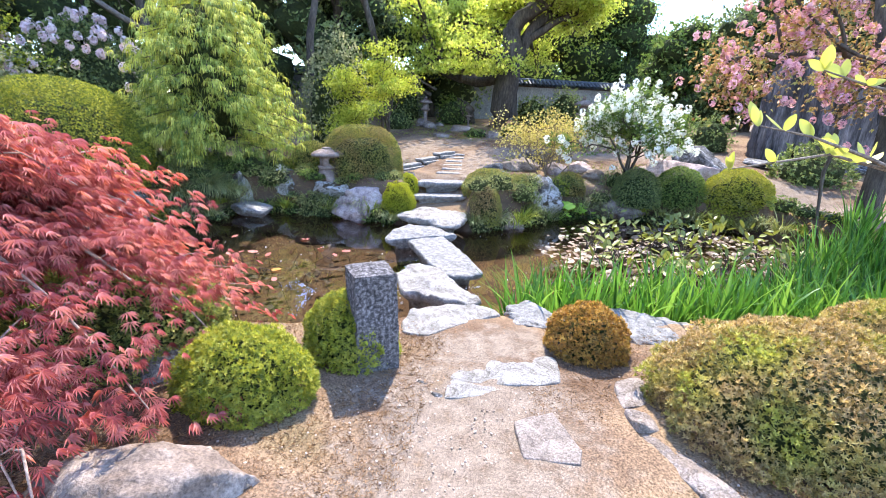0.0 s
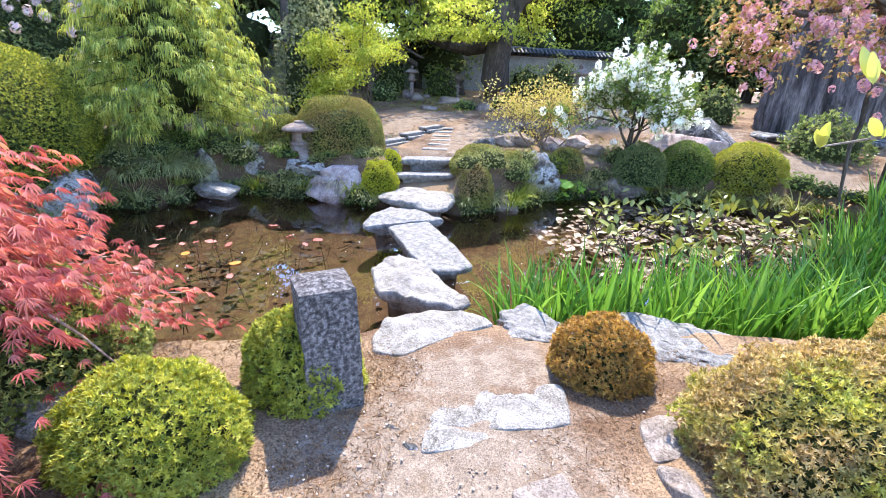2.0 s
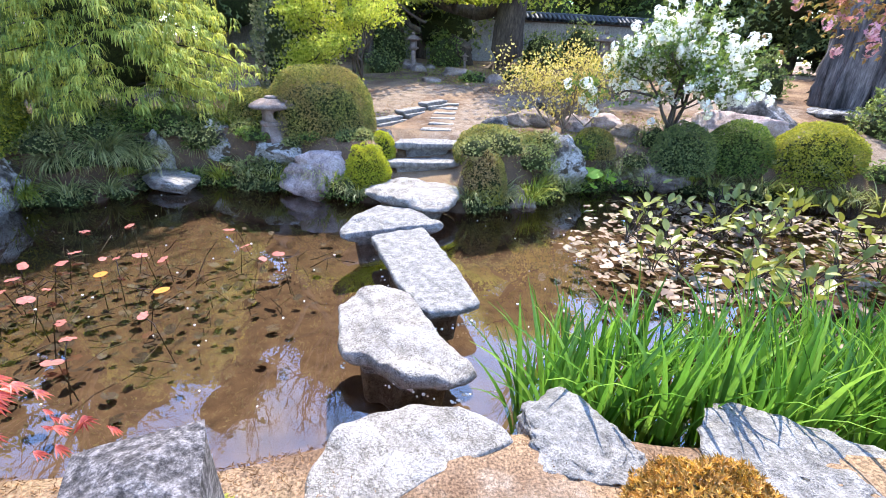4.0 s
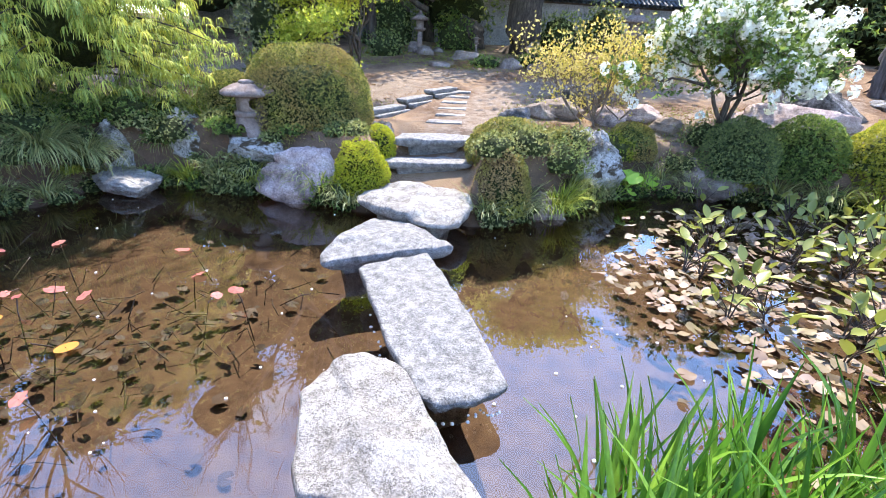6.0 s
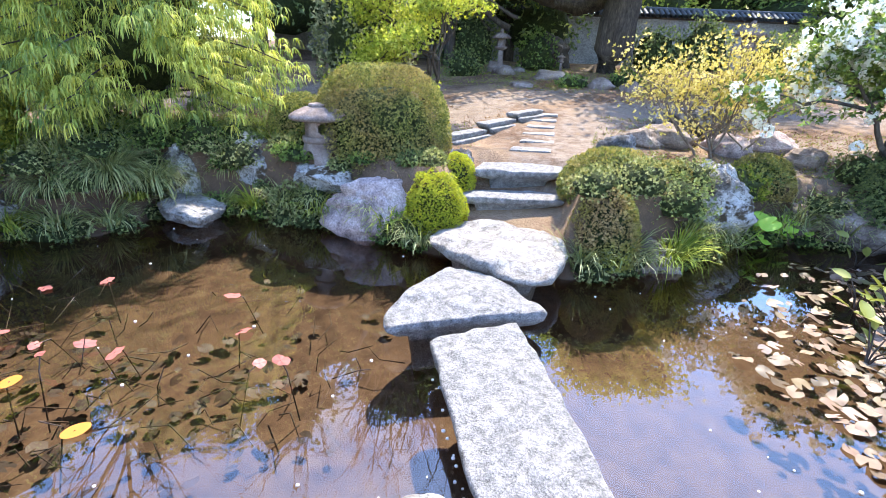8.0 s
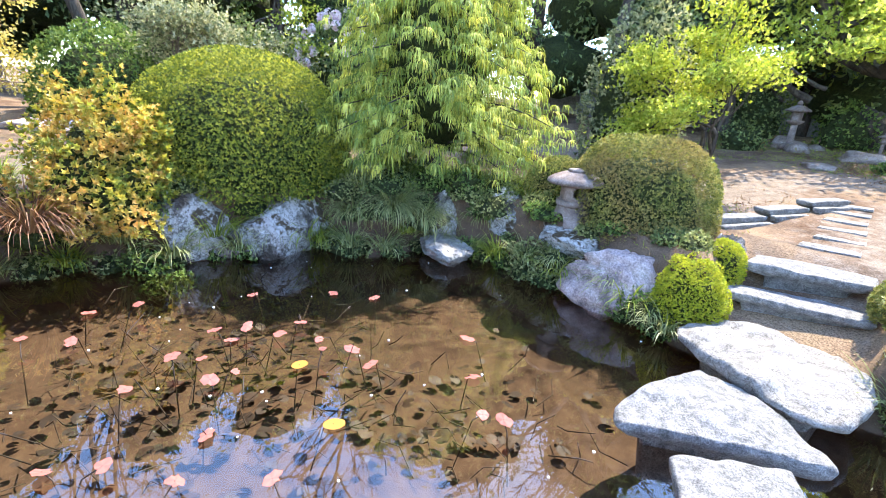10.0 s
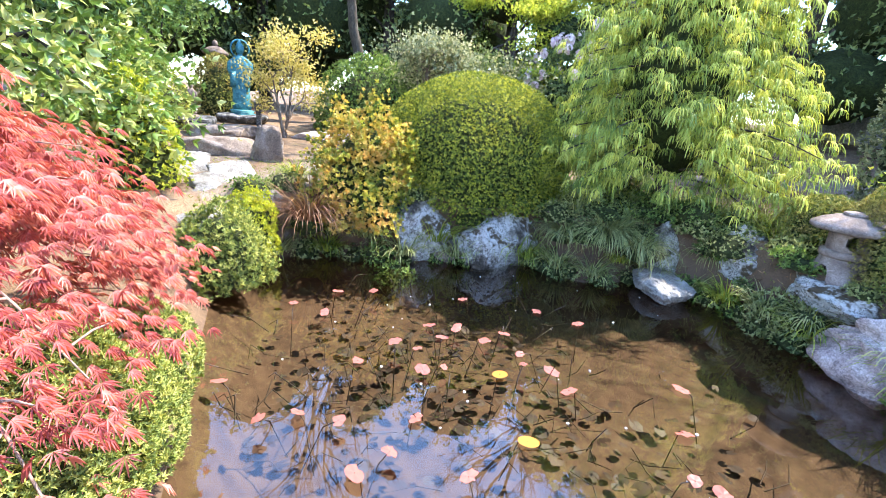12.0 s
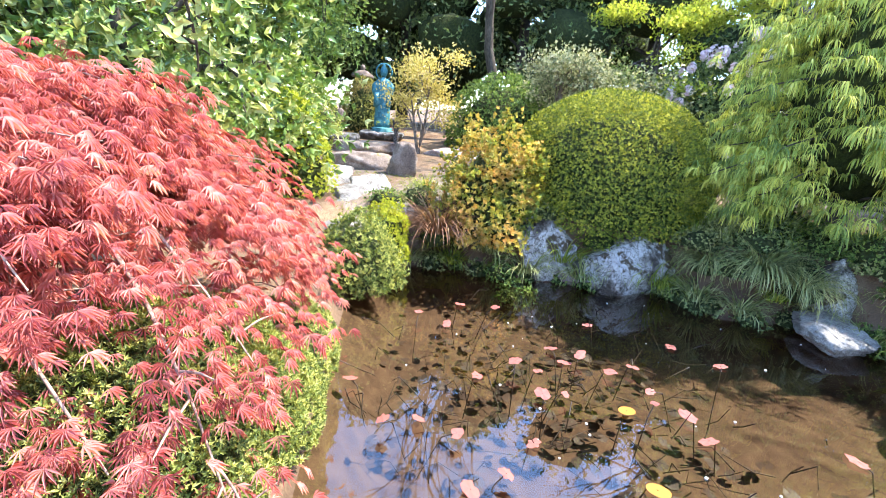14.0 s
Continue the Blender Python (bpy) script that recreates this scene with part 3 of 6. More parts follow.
def leafy_tree(name, at, label, seed, mat, height, trunk_r, crown, leaf, n_leaf, bark=None, levels=3, split=3, spread=0.75, lift=0.03,
               lean=(0, 0, 1), clump=0.25, count=4, first=0.42, flat=0.0, flowers=None, category="tree", stems=1, group="", tilt=0.45, clear=0.0):
    """Trunk, limbs and a crown of leaf rosettes set round the twigs. crown: half-axes the crown is fitted to, about its middle height."""
    g = np.random.default_rng(seed)
    ob = thing(name, at, label, category, group)
    curves, tips = [], []
    for s in range(stems):
        d = np.array(lean, float) + (g.normal(size=3) * np.array([0.35, 0.35, 0]) if stems > 1 else 0)
        c, t = branches((0.04 * s, 0, -0.05), d, height * first, trunk_r, levels, g, split, spread, lift)
        curves += c
        tips += t
    T = np.array([t[0] for t in tips])
    top = np.array([0, 0, height - crown[2]])
    # fit the limbs into the crown's box, keeping the trunk's foot where it is
    ext = np.percentile(np.abs(T - T.mean(0)), 92, axis=0)
    sc = np.array(crown) / np.maximum(ext, 1e-3)
    mid = T.mean(0)

    def fit(p):
        p = np.asarray(p)
        f = np.clip(p[..., 2:3] / max(height * first, 1e-3), 0, 1)
        return p * (1 - f) + f * ((p - mid) * np.minimum(sc, 3.0) + top + np.array([mid[0], mid[1], 0]) * 0.3)
    curves = [(fit(p), r) for p, r in curves]
    T = fit(T)
    trunk = curves[:1]
    curves = trunk + [c for c in curves[1:] if clear == 0 or c[0][-1][2] > clear]
    V, F = tubes(trunk, 10)
    part("trunk", fast_mesh("trunk", V, F, bark or M_BARK, True), ob)
    V, F = tubes(curves[1:], 5)
    part("branching", fast_mesh("branching", V, F, bark or M_BARK, True), ob)
    k = g.integers(0, len(T), n_leaf)
    P = T[k] + g.normal(size=(n_leaf, 3)) * clump * np.array([1, 1, 0.6 - 0.35 * flat])
    P = P[P[:, 2] > clear]
    n_leaf = len(P)
    N = unit((P - top) / np.array(crown) * (1 - flat) + np.array([0, 0, 0.5 + flat]) + g.normal(size=P.shape) * tilt)
    TV, TF = rosette(count)
    V, F = scatter(TV, TF, P, frames(N, g=g), leaf * g.uniform(0.6, 1.35, n_leaf))
    part("crown", fast_mesh("crown", V, F, mat), ob)
    if flowers:
        fm, fn, fs, lab = flowers
        outer = T[(np.linalg.norm((T - top) / np.array(crown), axis=1) > 0.6) & (T[:, 2] > clear)]
        k = g.integers(0, len(outer), fn)
        P = outer[k] + g.normal(size=(fn, 3)) * clump * 1.05
        V, F = blossom_balls(P, fs, g)
        part("blossom", fast_mesh("blossom", V, F, fm), ob, lab)
    return ob


def blossom_balls(P, size, g, petals=20):
    """Clusters of small petals round each point."""
    n = len(P) * petals
    U = unit(g.normal(size=(n, 3)))
    Q = np.repeat(P, petals, 0) + U * size * np.array([0.55, 0.55, 0.75])
    LV, LF = rosette(4, 0.35, 0.7)
    return scatter(LV, LF, Q, frames(U, g=g), size * 0.44 * g.uniform(0.7, 1.2, n))


def blades(n, g, length, width, spread, bend, base_r=0.03, segs=4):
    """Narrow leaves rising from one clump, arching outwards."""
    Vs, Fs = [], []
    s = np.linspace(0, 1, segs + 1)
    for k in range(n):
        a = g.uniform(0, 2 * np.pi)
        out = np.array([np.cos(a), np.sin(a), 0])
        side = np.array([-np.sin(a), np.cos(a), 0])
        L = length * g.uniform(0.6, 1.1)
        sp, bd = spread * g.uniform(0.2, 1.2), bend * g.uniform(0.3, 1.3)
        r0 = base_r * g.uniform(0, 1)
        th = sp + bd * s ** 1.6
        ds = L / segs
        x = r0 + np.concatenate([[0], np.cumsum(np.sin(th[1:]) * ds)])
        z = np.concatenate([[0], np.cumsum(np.cos(th[1:]) * ds)])
        w = width * g.uniform(0.7, 1.2) * (1 - s ** 2.2) * 0.5 + 0.0006
        tw = g.uniform(-0.5, 0.5)
        sd = side * np.cos(tw) + out * np.sin(tw)
        c = out[None] * x[:, None] + np.array([0, 0, 1.0])[None] * z[:, None]
        V = np.stack([c - sd * w[:, None], c + sd * w[:, None]], 1).reshape(-1, 3)
        b = len(Vs) * 2 * (segs + 1)
        i = np.arange(segs) * 2
        Vs.append(V)
        Fs.append(b + np.column_stack([i, i + 1, i + 3, i + 2]))
    return np.concatenate(Vs), np.concatenate(Fs)

# ---- ground, pond bed and water ----
POND = np.array([(-4.65, 4.95), (-4.85, 5.8), (-4.5, 6.5), (-4.5, 7.1), (-4.4, 7.95), (-3.75, 8.3), (-3.7, 9.0), (-3.0, 9.35), (-2.6, 9.2),
                 (-2.1, 9.28), (-1.5, 9.2), (-0.93, 9.05), (0.2, 8.95), (0.95, 9.5), (1.35, 10.2), (2.1, 10.55), (3.0, 10.7), (3.9, 10.5),
                 (4.7, 10.2), (5.3, 9.3), (5.6, 8.0), (5.4, 6.5), (4.6, 5.95), (3.4, 5.85), (2.0, 5.75), (0.8, 5.62), (0.1, 5.45),
                 (-0.35, 5.2), (-0.9, 5.08), (-1.6, 4.9), (-2.4, 4.88), (-3.2, 4.85), (-4.2, 4.85)])


def pond_distance(x, y):
    """Signed distance to the shore, negative in the water."""
    A, B = POND, np.roll(POND, -1, 0)
    d = np.full(x.shape, 1e9)
    inside = np.zeros(x.shape, bool)
    for (ax, ay), (bx, by) in zip(A, B):
        ex, ey = bx - ax, by - ay
        t = np.clip(((x - ax) * ex + (y - ay) * ey) / (ex * ex + ey * ey), 0, 1)
        d = np.minimum(d, np.hypot(x - ax - t * ex, y - ay - t * ey))
        cross = ((ay > y) != (by > y)) & (x < ex * (y - ay) / (ey if ey else 1e-9) + ax)
        inside ^= cross
    return np.where(inside, -d, d)


def sstep(a, b, v):
    t = np.clip((v - a) / (b - a), 0, 1)
    return t * t * (3 - 2 * t)


def level(x, y):
    far = np.maximum(sstep(6.2, 8.8, y), sstep(2.8, 4.4, -x))
    z = 0.27 + 0.33 * far
    z = z - 0.18 * sstep(0.6, 2.5, x) * sstep(5.5, 9, y) * (1 - sstep(10.5, 11.6, y))
    z = z + 0.10 * np.clip(y - 10.6, 0, 7.5)
    z = z + 0.07 * np.clip(-x - 6.5, 0, 6)
    return z


def ground_z(x, y):
    x, y = np.asarray(x, float), np.asarray(y, float)
    sd = pond_distance(x, y)
    stair = (1 - sstep(0.42, 0.62, np.abs(x + 0.38))) * (1 - sstep(10.15, 10.4, y)) * sstep(8.7, 9.0, y)
    bank = level(x, y) * sstep(-0.02, 0.24, sd) + 0.03 * sstep(-0.1, 0, sd)
    bank = bank * (1 - stair) + stair * np.clip(0.10 + 0.40 * (y - 9.15), 0.06, 0.58)
    return np.where(sd > 0, bank, -0.30 * sstep(0, 0.45, -sd) + 0.03 * sstep(-0.1, 0, sd))


def gz(x, y):
    return float(ground_z(np.array([x]), np.array([y]))[0])


def near_line(x, y, pts, half):
    """1 within half a width of a path's middle line, fading to 0."""
    d = np.full(x.shape, 1e9)
    for (ax, ay), (bx, by) in zip(pts[:-1], pts[1:]):
        ex, ey = bx - ax, by - ay
        t = np.clip(((x - ax) * ex + (y - ay) * ey) / (ex * ex + ey * ey), 0, 1)
        d = np.minimum(d, np.hypot(x - ax - t * ex, y - ay - t * ey))
    return 1 - sstep(half * 0.25, half * 1.7, d)


def build_ground():
    xs = np.concatenate([[-220, -120, -70, -40, -25, -17], np.arange(-13, 9.001, 0.085), [12, 17, 25, 40, 70, 120, 220]])
    ys = np.concatenate([[-220, -120, -60, -30, -12, -4], np.arange(-0.5, 16.001, 0.085), [18, 20, 23, 27, 34, 45, 70, 120, 220]])
    X, Y = np.meshgrid(xs, ys)
    Z = ground_z(X, Y)
    n = np.sin(X * 3.1 + 1.3 * np.sin(Y * 2.3)) * np.sin(Y * 2.7 + 1.1 * np.sin(X * 1.9)) * 0.018 + np.sin(X * 11.3 + Y * 4.1) * np.sin(Y * 9.7 - X * 3.3) * 0.006
    Z = Z + n * np.where(Z > 0.1, 1.0, 0.35)
    h, w = X.shape
    i = np.arange((h - 1) * (w - 1))
    q = (i // (w - 1)) * w + i % (w - 1)
    F = np.column_stack([q, q + 1, q + 1 + w, q + w])
    me = fast_mesh("ground", np.column_stack([X.ravel(), Y.ravel(), Z.ravel()]), F, M_GROUND, True)
    x, y = X.ravel(), Y.ravel()
    sand = np.maximum.reduce([
        near_line(x, y, [(0.8, -3), (0.8, 2), (0.75, 3.4), (0.72, 4.2)], 0.55),
        near_line(x, y, [(0.6, 4.75), (0.95, 4.95)], 0.25) * 0.9,
        near_line(x, y, [(0.1, 10.6), (0.2, 12.0), (0.8, 13.2), (2.2, 13.6), (5, 13.5)], 0.75) * 0.8,
        near_line(x, y, [(2.0, 11.1), (3.6, 11.9), (5.6, 11.3), (6.4, 9.6), (6.6, 6)], 0.55),
        near_line(x, y, [(-1.6, 11.3), (-1.4, 13.2), (-0.6, 14)], 0.55) * 0.9,
        near_line(x, y, [(-5.2, 5.3), (-6.3, 5.75), (-7.2, 6.6), (-7.4, 10.4), (-5.4, 12.8), (-3, 14)], 0.5),
        near_line(x, y, [(-4.9, 4.9), (-7, 4.6)], 0.35) * 0.8])
    # above the far shore the mud colour is wet soil plus the bank's shade
    mud = np.maximum(1 - sstep(-0.06, 0.05, pond_distance(x, y)), 0.8 * (1 - sstep(0.08, 0.4, pond_distance(x, y))) * sstep(6.5, 7.5, y - 0.8 * np.minimum(x + 3, 0)))
    for nm, val in (("sand", sand), ("mud", mud)):
        a = me.attributes.new(nm, 'FLOAT', 'POINT')
        a.data.foreach_set("value", val.astype(np.float32))
    ob = new("ground", me)
    tagged(ob, "garden ground of sand paths, brown moss and pond mud", "ground", kind="structure")


build_ground()
water = new("water", fast_mesh("water", [(-6, 4.2, 0), (6.2, 4.2, 0), (6.2, 11.4, 0), (-6, 11.4, 0)], [(0, 1, 2, 3)], M_WATER))
water.visible_shadow = False
tagged(water, "still brownish pond water reflecting sky and trees", "water", kind="structure")

# ---- stones across the pond and on the near bank ----
slab("stepping_stone", [(0.10, 5.10), (0.15, 5.33), (0.36, 5.47), (0.59, 5.50), (0.80, 5.35), (0.53, 5.13), (0.32, 4.92), (0.15, 4.93)], 0.315, 0.34, 1, M_PALE,
     "flat pale granite stepping stone at the shore", group="stepping stones", bulge=0.018)
slab("stepping_stone", [(-0.28, 6.37), (-0.26, 6.52), (-0.17, 6.64), (0.0, 6.67), (0.14, 6.56), (0.33, 6.28), (0.52, 6.04), (0.62, 5.91), (0.5, 5.8), (0.27, 5.77), (0.07, 5.90), (-0.1, 5.94)],
     0.20, 0.42, 2, M_PALE, "broad pale stepping stone standing in the pond", group="stepping stones", bulge=0.028)
slab("stepping_stone", [(-0.41, 7.50), (-0.2, 7.72), (-0.03, 7.84), (0.11, 7.62), (0.39, 7.04), (0.58, 6.61), (0.46, 6.49), (0.29, 6.41), (0.19, 6.48), (-0.02, 6.79)], 0.20, 0.42, 3, M_SLAB,
     "long grey rectangular stepping stone in the pond", group="stepping stones", bulge=0.012, rounded=0.022, sharp=True)
slab("stepping_stone", [(-0.78, 7.72), (-0.75, 7.94), (-0.61, 8.47), (-0.36, 8.46), (0.11, 8.10), (-0.06, 8.00), (-0.48, 7.76), (-0.68, 7.62)], 0.17, 0.40, 4, M_SLAB,
     "grey three-cornered stepping stone in the pond", group="stepping stones", bulge=0.02)
slab("stepping_stone", [(-0.92, 8.93), (-0.82, 9.19), (-0.54, 9.38), (-0.10, 9.33), (0.15, 8.98), (0.12, 8.5), (-0.06, 8.36), (-0.33, 8.44), (-0.76, 8.68)], 0.23, 0.40, 5, M_PALE,
     "large layered pale landing stone below the steps", group="stepping stones", bulge=0.035)
slab("step_stone", [(-0.86, 9.42), (-0.84, 9.66), (-0.4, 9.84), (0.05, 9.95), (0.05, 9.68), (-0.4, 9.55)], 0.39, 0.24, 6, M_SLAB, "lower hewn stone step of the stair", "step", "stone steps", 0.006, 0.02, sharp=True)
slab("step_stone", [(-0.80, 9.74), (-0.80, 10.12), (-0.4, 10.28), (-0.02, 10.36), (-0.02, 9.98), (-0.4, 9.85)], 0.57, 0.3, 7, M_SLAB, "upper hewn stone step of the stair", "step", "stone steps", 0.008, 0.025, sharp=True)
for k, (x, y, w) in enumerate([(-0.40, 10.6, 0.21), (-0.38, 10.95, 0.18), (-0.42, 11.3, 0.18), (-0.44, 11.65, 0.17), (-0.46, 12.0, 0.17), (-0.48, 12.35, 0.17)]):
    slab("paving_slab", [(x - w, y - 0.1), (x - w, y + 0.08), (x + w, y + 0.14), (x + w, y - 0.03)], gz(x, y) + 0.012, 0.1, 20 + k, M_PALE, "narrow pale paving slab set in sand", "paving slab", "path slabs", 0.004, 0.012, sharp=True)
slab("flagstone", [(0.54, 4.42), (0.66, 4.62), (0.90, 4.72), (1.16, 4.80), (1.18, 4.52), (0.9, 4.42), (0.72, 4.40)], 0.31, 0.16, 31, M_PALE, "cracked pale flagstone on the path", "flagstone", "path flagstones", 0.012, 0.02)
slab("flagstone", [(0.55, 4.24), (0.56, 4.42), (0.72, 4.385), (0.88, 4.40), (0.76, 4.30)], 0.30, 0.15, 32, M_PALE, "broken corner of the cracked flagstone", "flagstone", "path flagstones", 0.012, 0.02)
slab("flagstone", [(0.92, 4.10), (1.12, 4.22), (1.24, 3.95), (1.22, 3.85), (0.97, 3.84)], 0.318, 0.14, 33, M_TAN, "reddish square flagstone sunk in the sand", "flagstone", "path flagstones", 0.006, 0.015, sharp=True)
for k, o in enumerate([[(1.50, 4.58), (1.66, 4.62), (1.63, 4.40), (1.50, 4.34)], [(1.50, 4.30), (1.64, 4.32), (1.64, 4.17), (1.53, 4.14)],
                       [(1.54, 4.11), (1.66, 4.13), (1.86, 3.78), (1.82, 3.66), (1.70, 3.78)], [(1.84, 3.62), (1.95, 3.6), (2.1, 3.2), (1.95, 3.15)]]):
    slab("edging_stone", o, 0.33, 0.15, 40 + k, M_TAN, "pale edging stone beside the path", "edging stone", "path edging", 0.03, 0.04)
rock("shore_rock", (1.08, 5.44, 0.21), (0.30, 0.24, 0.16), 51, M_SLAB, "low grey shore rock with a pale flat top", flat_top=0.5, group="near shore rocks")
rock("shore_rock", (1.92, 5.48, 0.21), (0.38, 0.30, 0.15), 52, M_SLAB, "broad grey shore rock behind the rusty azalea", flat_top=0.5, group="near shore rocks")
rock("garden_rock", (1.22, 4.93, 0.27), (0.14, 0.10, 0.1), 53, M_GREY, "dark rough rock beside the flagstone", group="near bank rocks")
rock("boulder", (-0.50, 3.30, 0.20), (0.42, 0.25, 0.24), 54, M_BROWNROCK, "smooth rounded grey-brown boulder beside the path", turn=8, amp=0.12, cuts=3)
rock("garden_rock", (-1.08, 4.15, 0.26), (0.20, 0.16, 0.13), 55, M_PALE, "pale rock between azalea and maple", turn=30, group="near bank rocks")
for k, (x, y, s) in enumerate([(0.42, 4.36, 0.06), (0.5, 4.28, 0.05), (0.34, 4.5, 0.05)]):
    rock("small_stone", (x, y, 0.27), (s, s * 0.8, s * 0.6), 60 + k, M_GREY, "small dark stone at the post's foot", group="near bank rocks", level=3)


def stone_post(at):
    ob = thing("stone_post", at, "square dark granite post with a low pyramid top", "post")
    bm = bmesh.new()
    w, h = 0.125, 0.60
    rows = [(w * 0.97, -0.12)] + [(w * (1.0 - 0.04 * k / 14), h * k / 14) for k in range(15)]
    rings = []
    for r, z in rows:
        ring = []
        for a, b in ((-1, -1), (1, -1), (1, 1), (-1, 1)):
            ring.append(bm.verts.new((a * r, b * r, z)))
            for t in (0.2, 0.4, 0.6, 0.8):
                nxt = {(-1, -1): (1, -1), (1, -1): (1, 1), (1, 1): (-1, 1), (-1, 1): (-1, -1)}[(a, b)]
                ring.append(bm.verts.new(((a + (nxt[0] - a) * t) * r, (b + (nxt[1] - b) * t) * r, z)))
        rings.append(ring)
    for p, q in zip(rings[:-1], rings[1:]):
        for i in range(len(p)):
            bm.faces.new((p[i], p[(i + 1) % len(p)], q[(i + 1) % len(p)], q[i]))
    tip = bm.verts.new((0, 0, h + 0.035))
    for i in range(len(rings[-1])):
        bm.faces.new((rings[-1][i], rings[-1][(i + 1) % len(rings[-1])], tip))
    for v in bm.verts:
        d = noise.noise_vector(v.co * 9) * 0.006 + noise.noise_vector(v.co * 30) * 0.003
        v.co += d
    me = bpy.data.meshes.new("shaft")
    bm.to_mesh(me)
    bm.free()
    me.materials.append(M_GRANITE)
    part("shaft", me, ob)
    ob.rotation_euler = (0, radians(-1.5), radians(33))
    return ob


stone_post((0.06, 4.52, 0.30))

# ---- rocks of the far bank ----
rock("bank_rock", (-4.76, 6.84, 0.28), (0.30, 0.34, 0.54), 70, M_LICHEN, "tall pale-blotched grey bank rock", turn=80, cuts=16, amp=0.18, group="far bank rocks", lean=(0, -8))
rock("bank_rock", (-4.50, 7.70, 0.20), (0.34, 0.52, 0.40), 71, M_LICHEN, "broad pale-blotched grey bank rock with a flat top", turn=5, flat_top=0.75, cuts=16, amp=0.18, group="far bank rocks")
rock("bank_rock", (-4.55, 7.28, 0.03), (0.2, 0.34, 0.12), 72, M_BROWNROCK, "low brown rock at the waterline", group="far bank rocks")
rock("bank_rock", (-3.66, 9.24, 0.24), (0.22, 0.22, 0.32), 73, M_LICHEN, "small pale bank rock among sedges", group="far bank rocks")
rock("bank_rock", (-3.02, 9.60, 0.26), (0.32, 0.24, 0.40), 74, M_LICHEN, "grey upright bank rock", group="far bank rocks", turn=20)
rock("bank_rock", (-3.30, 8.92, 0.08), (0.33, 0.2, 0.12), 75, M_PALE, "flat white rock lying in the water's edge", group="far bank rocks", turn=-10)
rock("bank_rock", (-2.27, 9.52, 0.42), (0.38, 0.30, 0.15), 76, M_LICHEN, "flat-topped rock carrying the lantern", group="far bank rocks", flat_top=0.6)
rock("bank_rock", (-1.50, 9.44, 0.20), (0.50, 0.34, 0.34), 77, M_PINK, "big pinkish bank rock with a flat top", group="far bank rocks", flat_top=0.72, turn=12)
rock("bank_rock", (-0.98, 9.95, 0.45), (0.13, 0.2, 0.2), 78, M_GREY, "rounded rock beside the steps", group="far bank rocks")
rock("bank_rock", (1.32, 10.30, 0.24), (0.34, 0.24, 0.34), 79, M_LICHEN, "pale blue-grey rounded bank rock", group="far bank rocks")
rock("bank_rock", (2.18, 10.72, 0.18), (0.18, 0.2, 0.24), 80, M_BROWNROCK, "brown bank rock at the water", group="far bank rocks")
rock("bank_rock", (2.72, 10.74, 0.14), (0.34, 0.26, 0.26), 81, M_BROWNROCK, "broad brown bank rock at the water", group="far bank rocks")
rock("bank_rock", (3.4, 10.85, 0.08), (0.3, 0.2, 0.16), 82, M_BROWNROCK, "low dark bank rock", group="far bank rocks")
rock("bank_rock", (0.78, 9.42, 0.05), (0.26, 0.2, 0.17), 83, M_BROWNROCK, "mossy yellow-brown rock at the water", group="far bank rocks")
rock("garden_rock", (3.9, 11.6, 0.72), (0.65, 0.3, 0.24), 84, M_PINK, "low pinkish rock beside the sand path", group="island rocks", level=4)
rock("garden_rock", (4.5, 12.4, 0.85), (0.55, 0.4, 0.32), 85, M_GREY, "rounded grey rock by the sand path", group="island rocks", level=4)
for k, (x, y, sx, sz, m) in enumerate([(1.0, 11.4, 0.3, 0.14, M_BROWNROCK), (1.6, 11.3, 0.26, 0.13, M_PINK), (2.05, 11.5, 0.22, 0.12, M_PINK), (1.3, 11.9, 0.34, 0.3, M_GREY), (0.75, 11.2, 0.2, 0.12, M_BROWNROCK),
                                       (2.3, 11.25, 0.18, 0.1, M_BROWNROCK), (0.45, 10.35, 0.16, 0.2, M_GREY)]):
    rock("garden_rock", (x, y, gz(x, y) + sz * 0.3), (sx, sx * 0.7, sz), 90 + k, m, "weathered rock on the mossy mound", group="island rocks", level=4)
for k, (x, y, z, sx, sz) in enumerate([(-1.8, 16.0, 1.25, 0.25, 0.2), (-2.1, 16.4, 1.3, 0.3, 0.25), (-1.6, 16.6, 1.5, 0.18, 0.12), (-0.8, 15.7, 1.25, 0.42, 0.2), (0.2, 14.8, 1.1, 0.3, 0.2), (0.7, 14.6, 1.1, 0.25, 0.2),
                                       (1.2, 14.8, 1.1, 0.3, 0.22), (-1.2, 14.6, 1.05, 0.3, 0.1)]):
    rock("garden_rock", (x, y, gz(x, y) + sz * 0.12), (sx * 0.72, sx * 0.5, sz * 0.62), 110 + k, M_BROWNROCK, "grey rock edging the back bed", group="back bed rocks", level=3)
rock("garden_rock", (-1.0, 17.4, 1.6), (0.36, 0.25, 0.42), 120, M_BARK, "dark standing rock before the wall", group="back bed rocks")

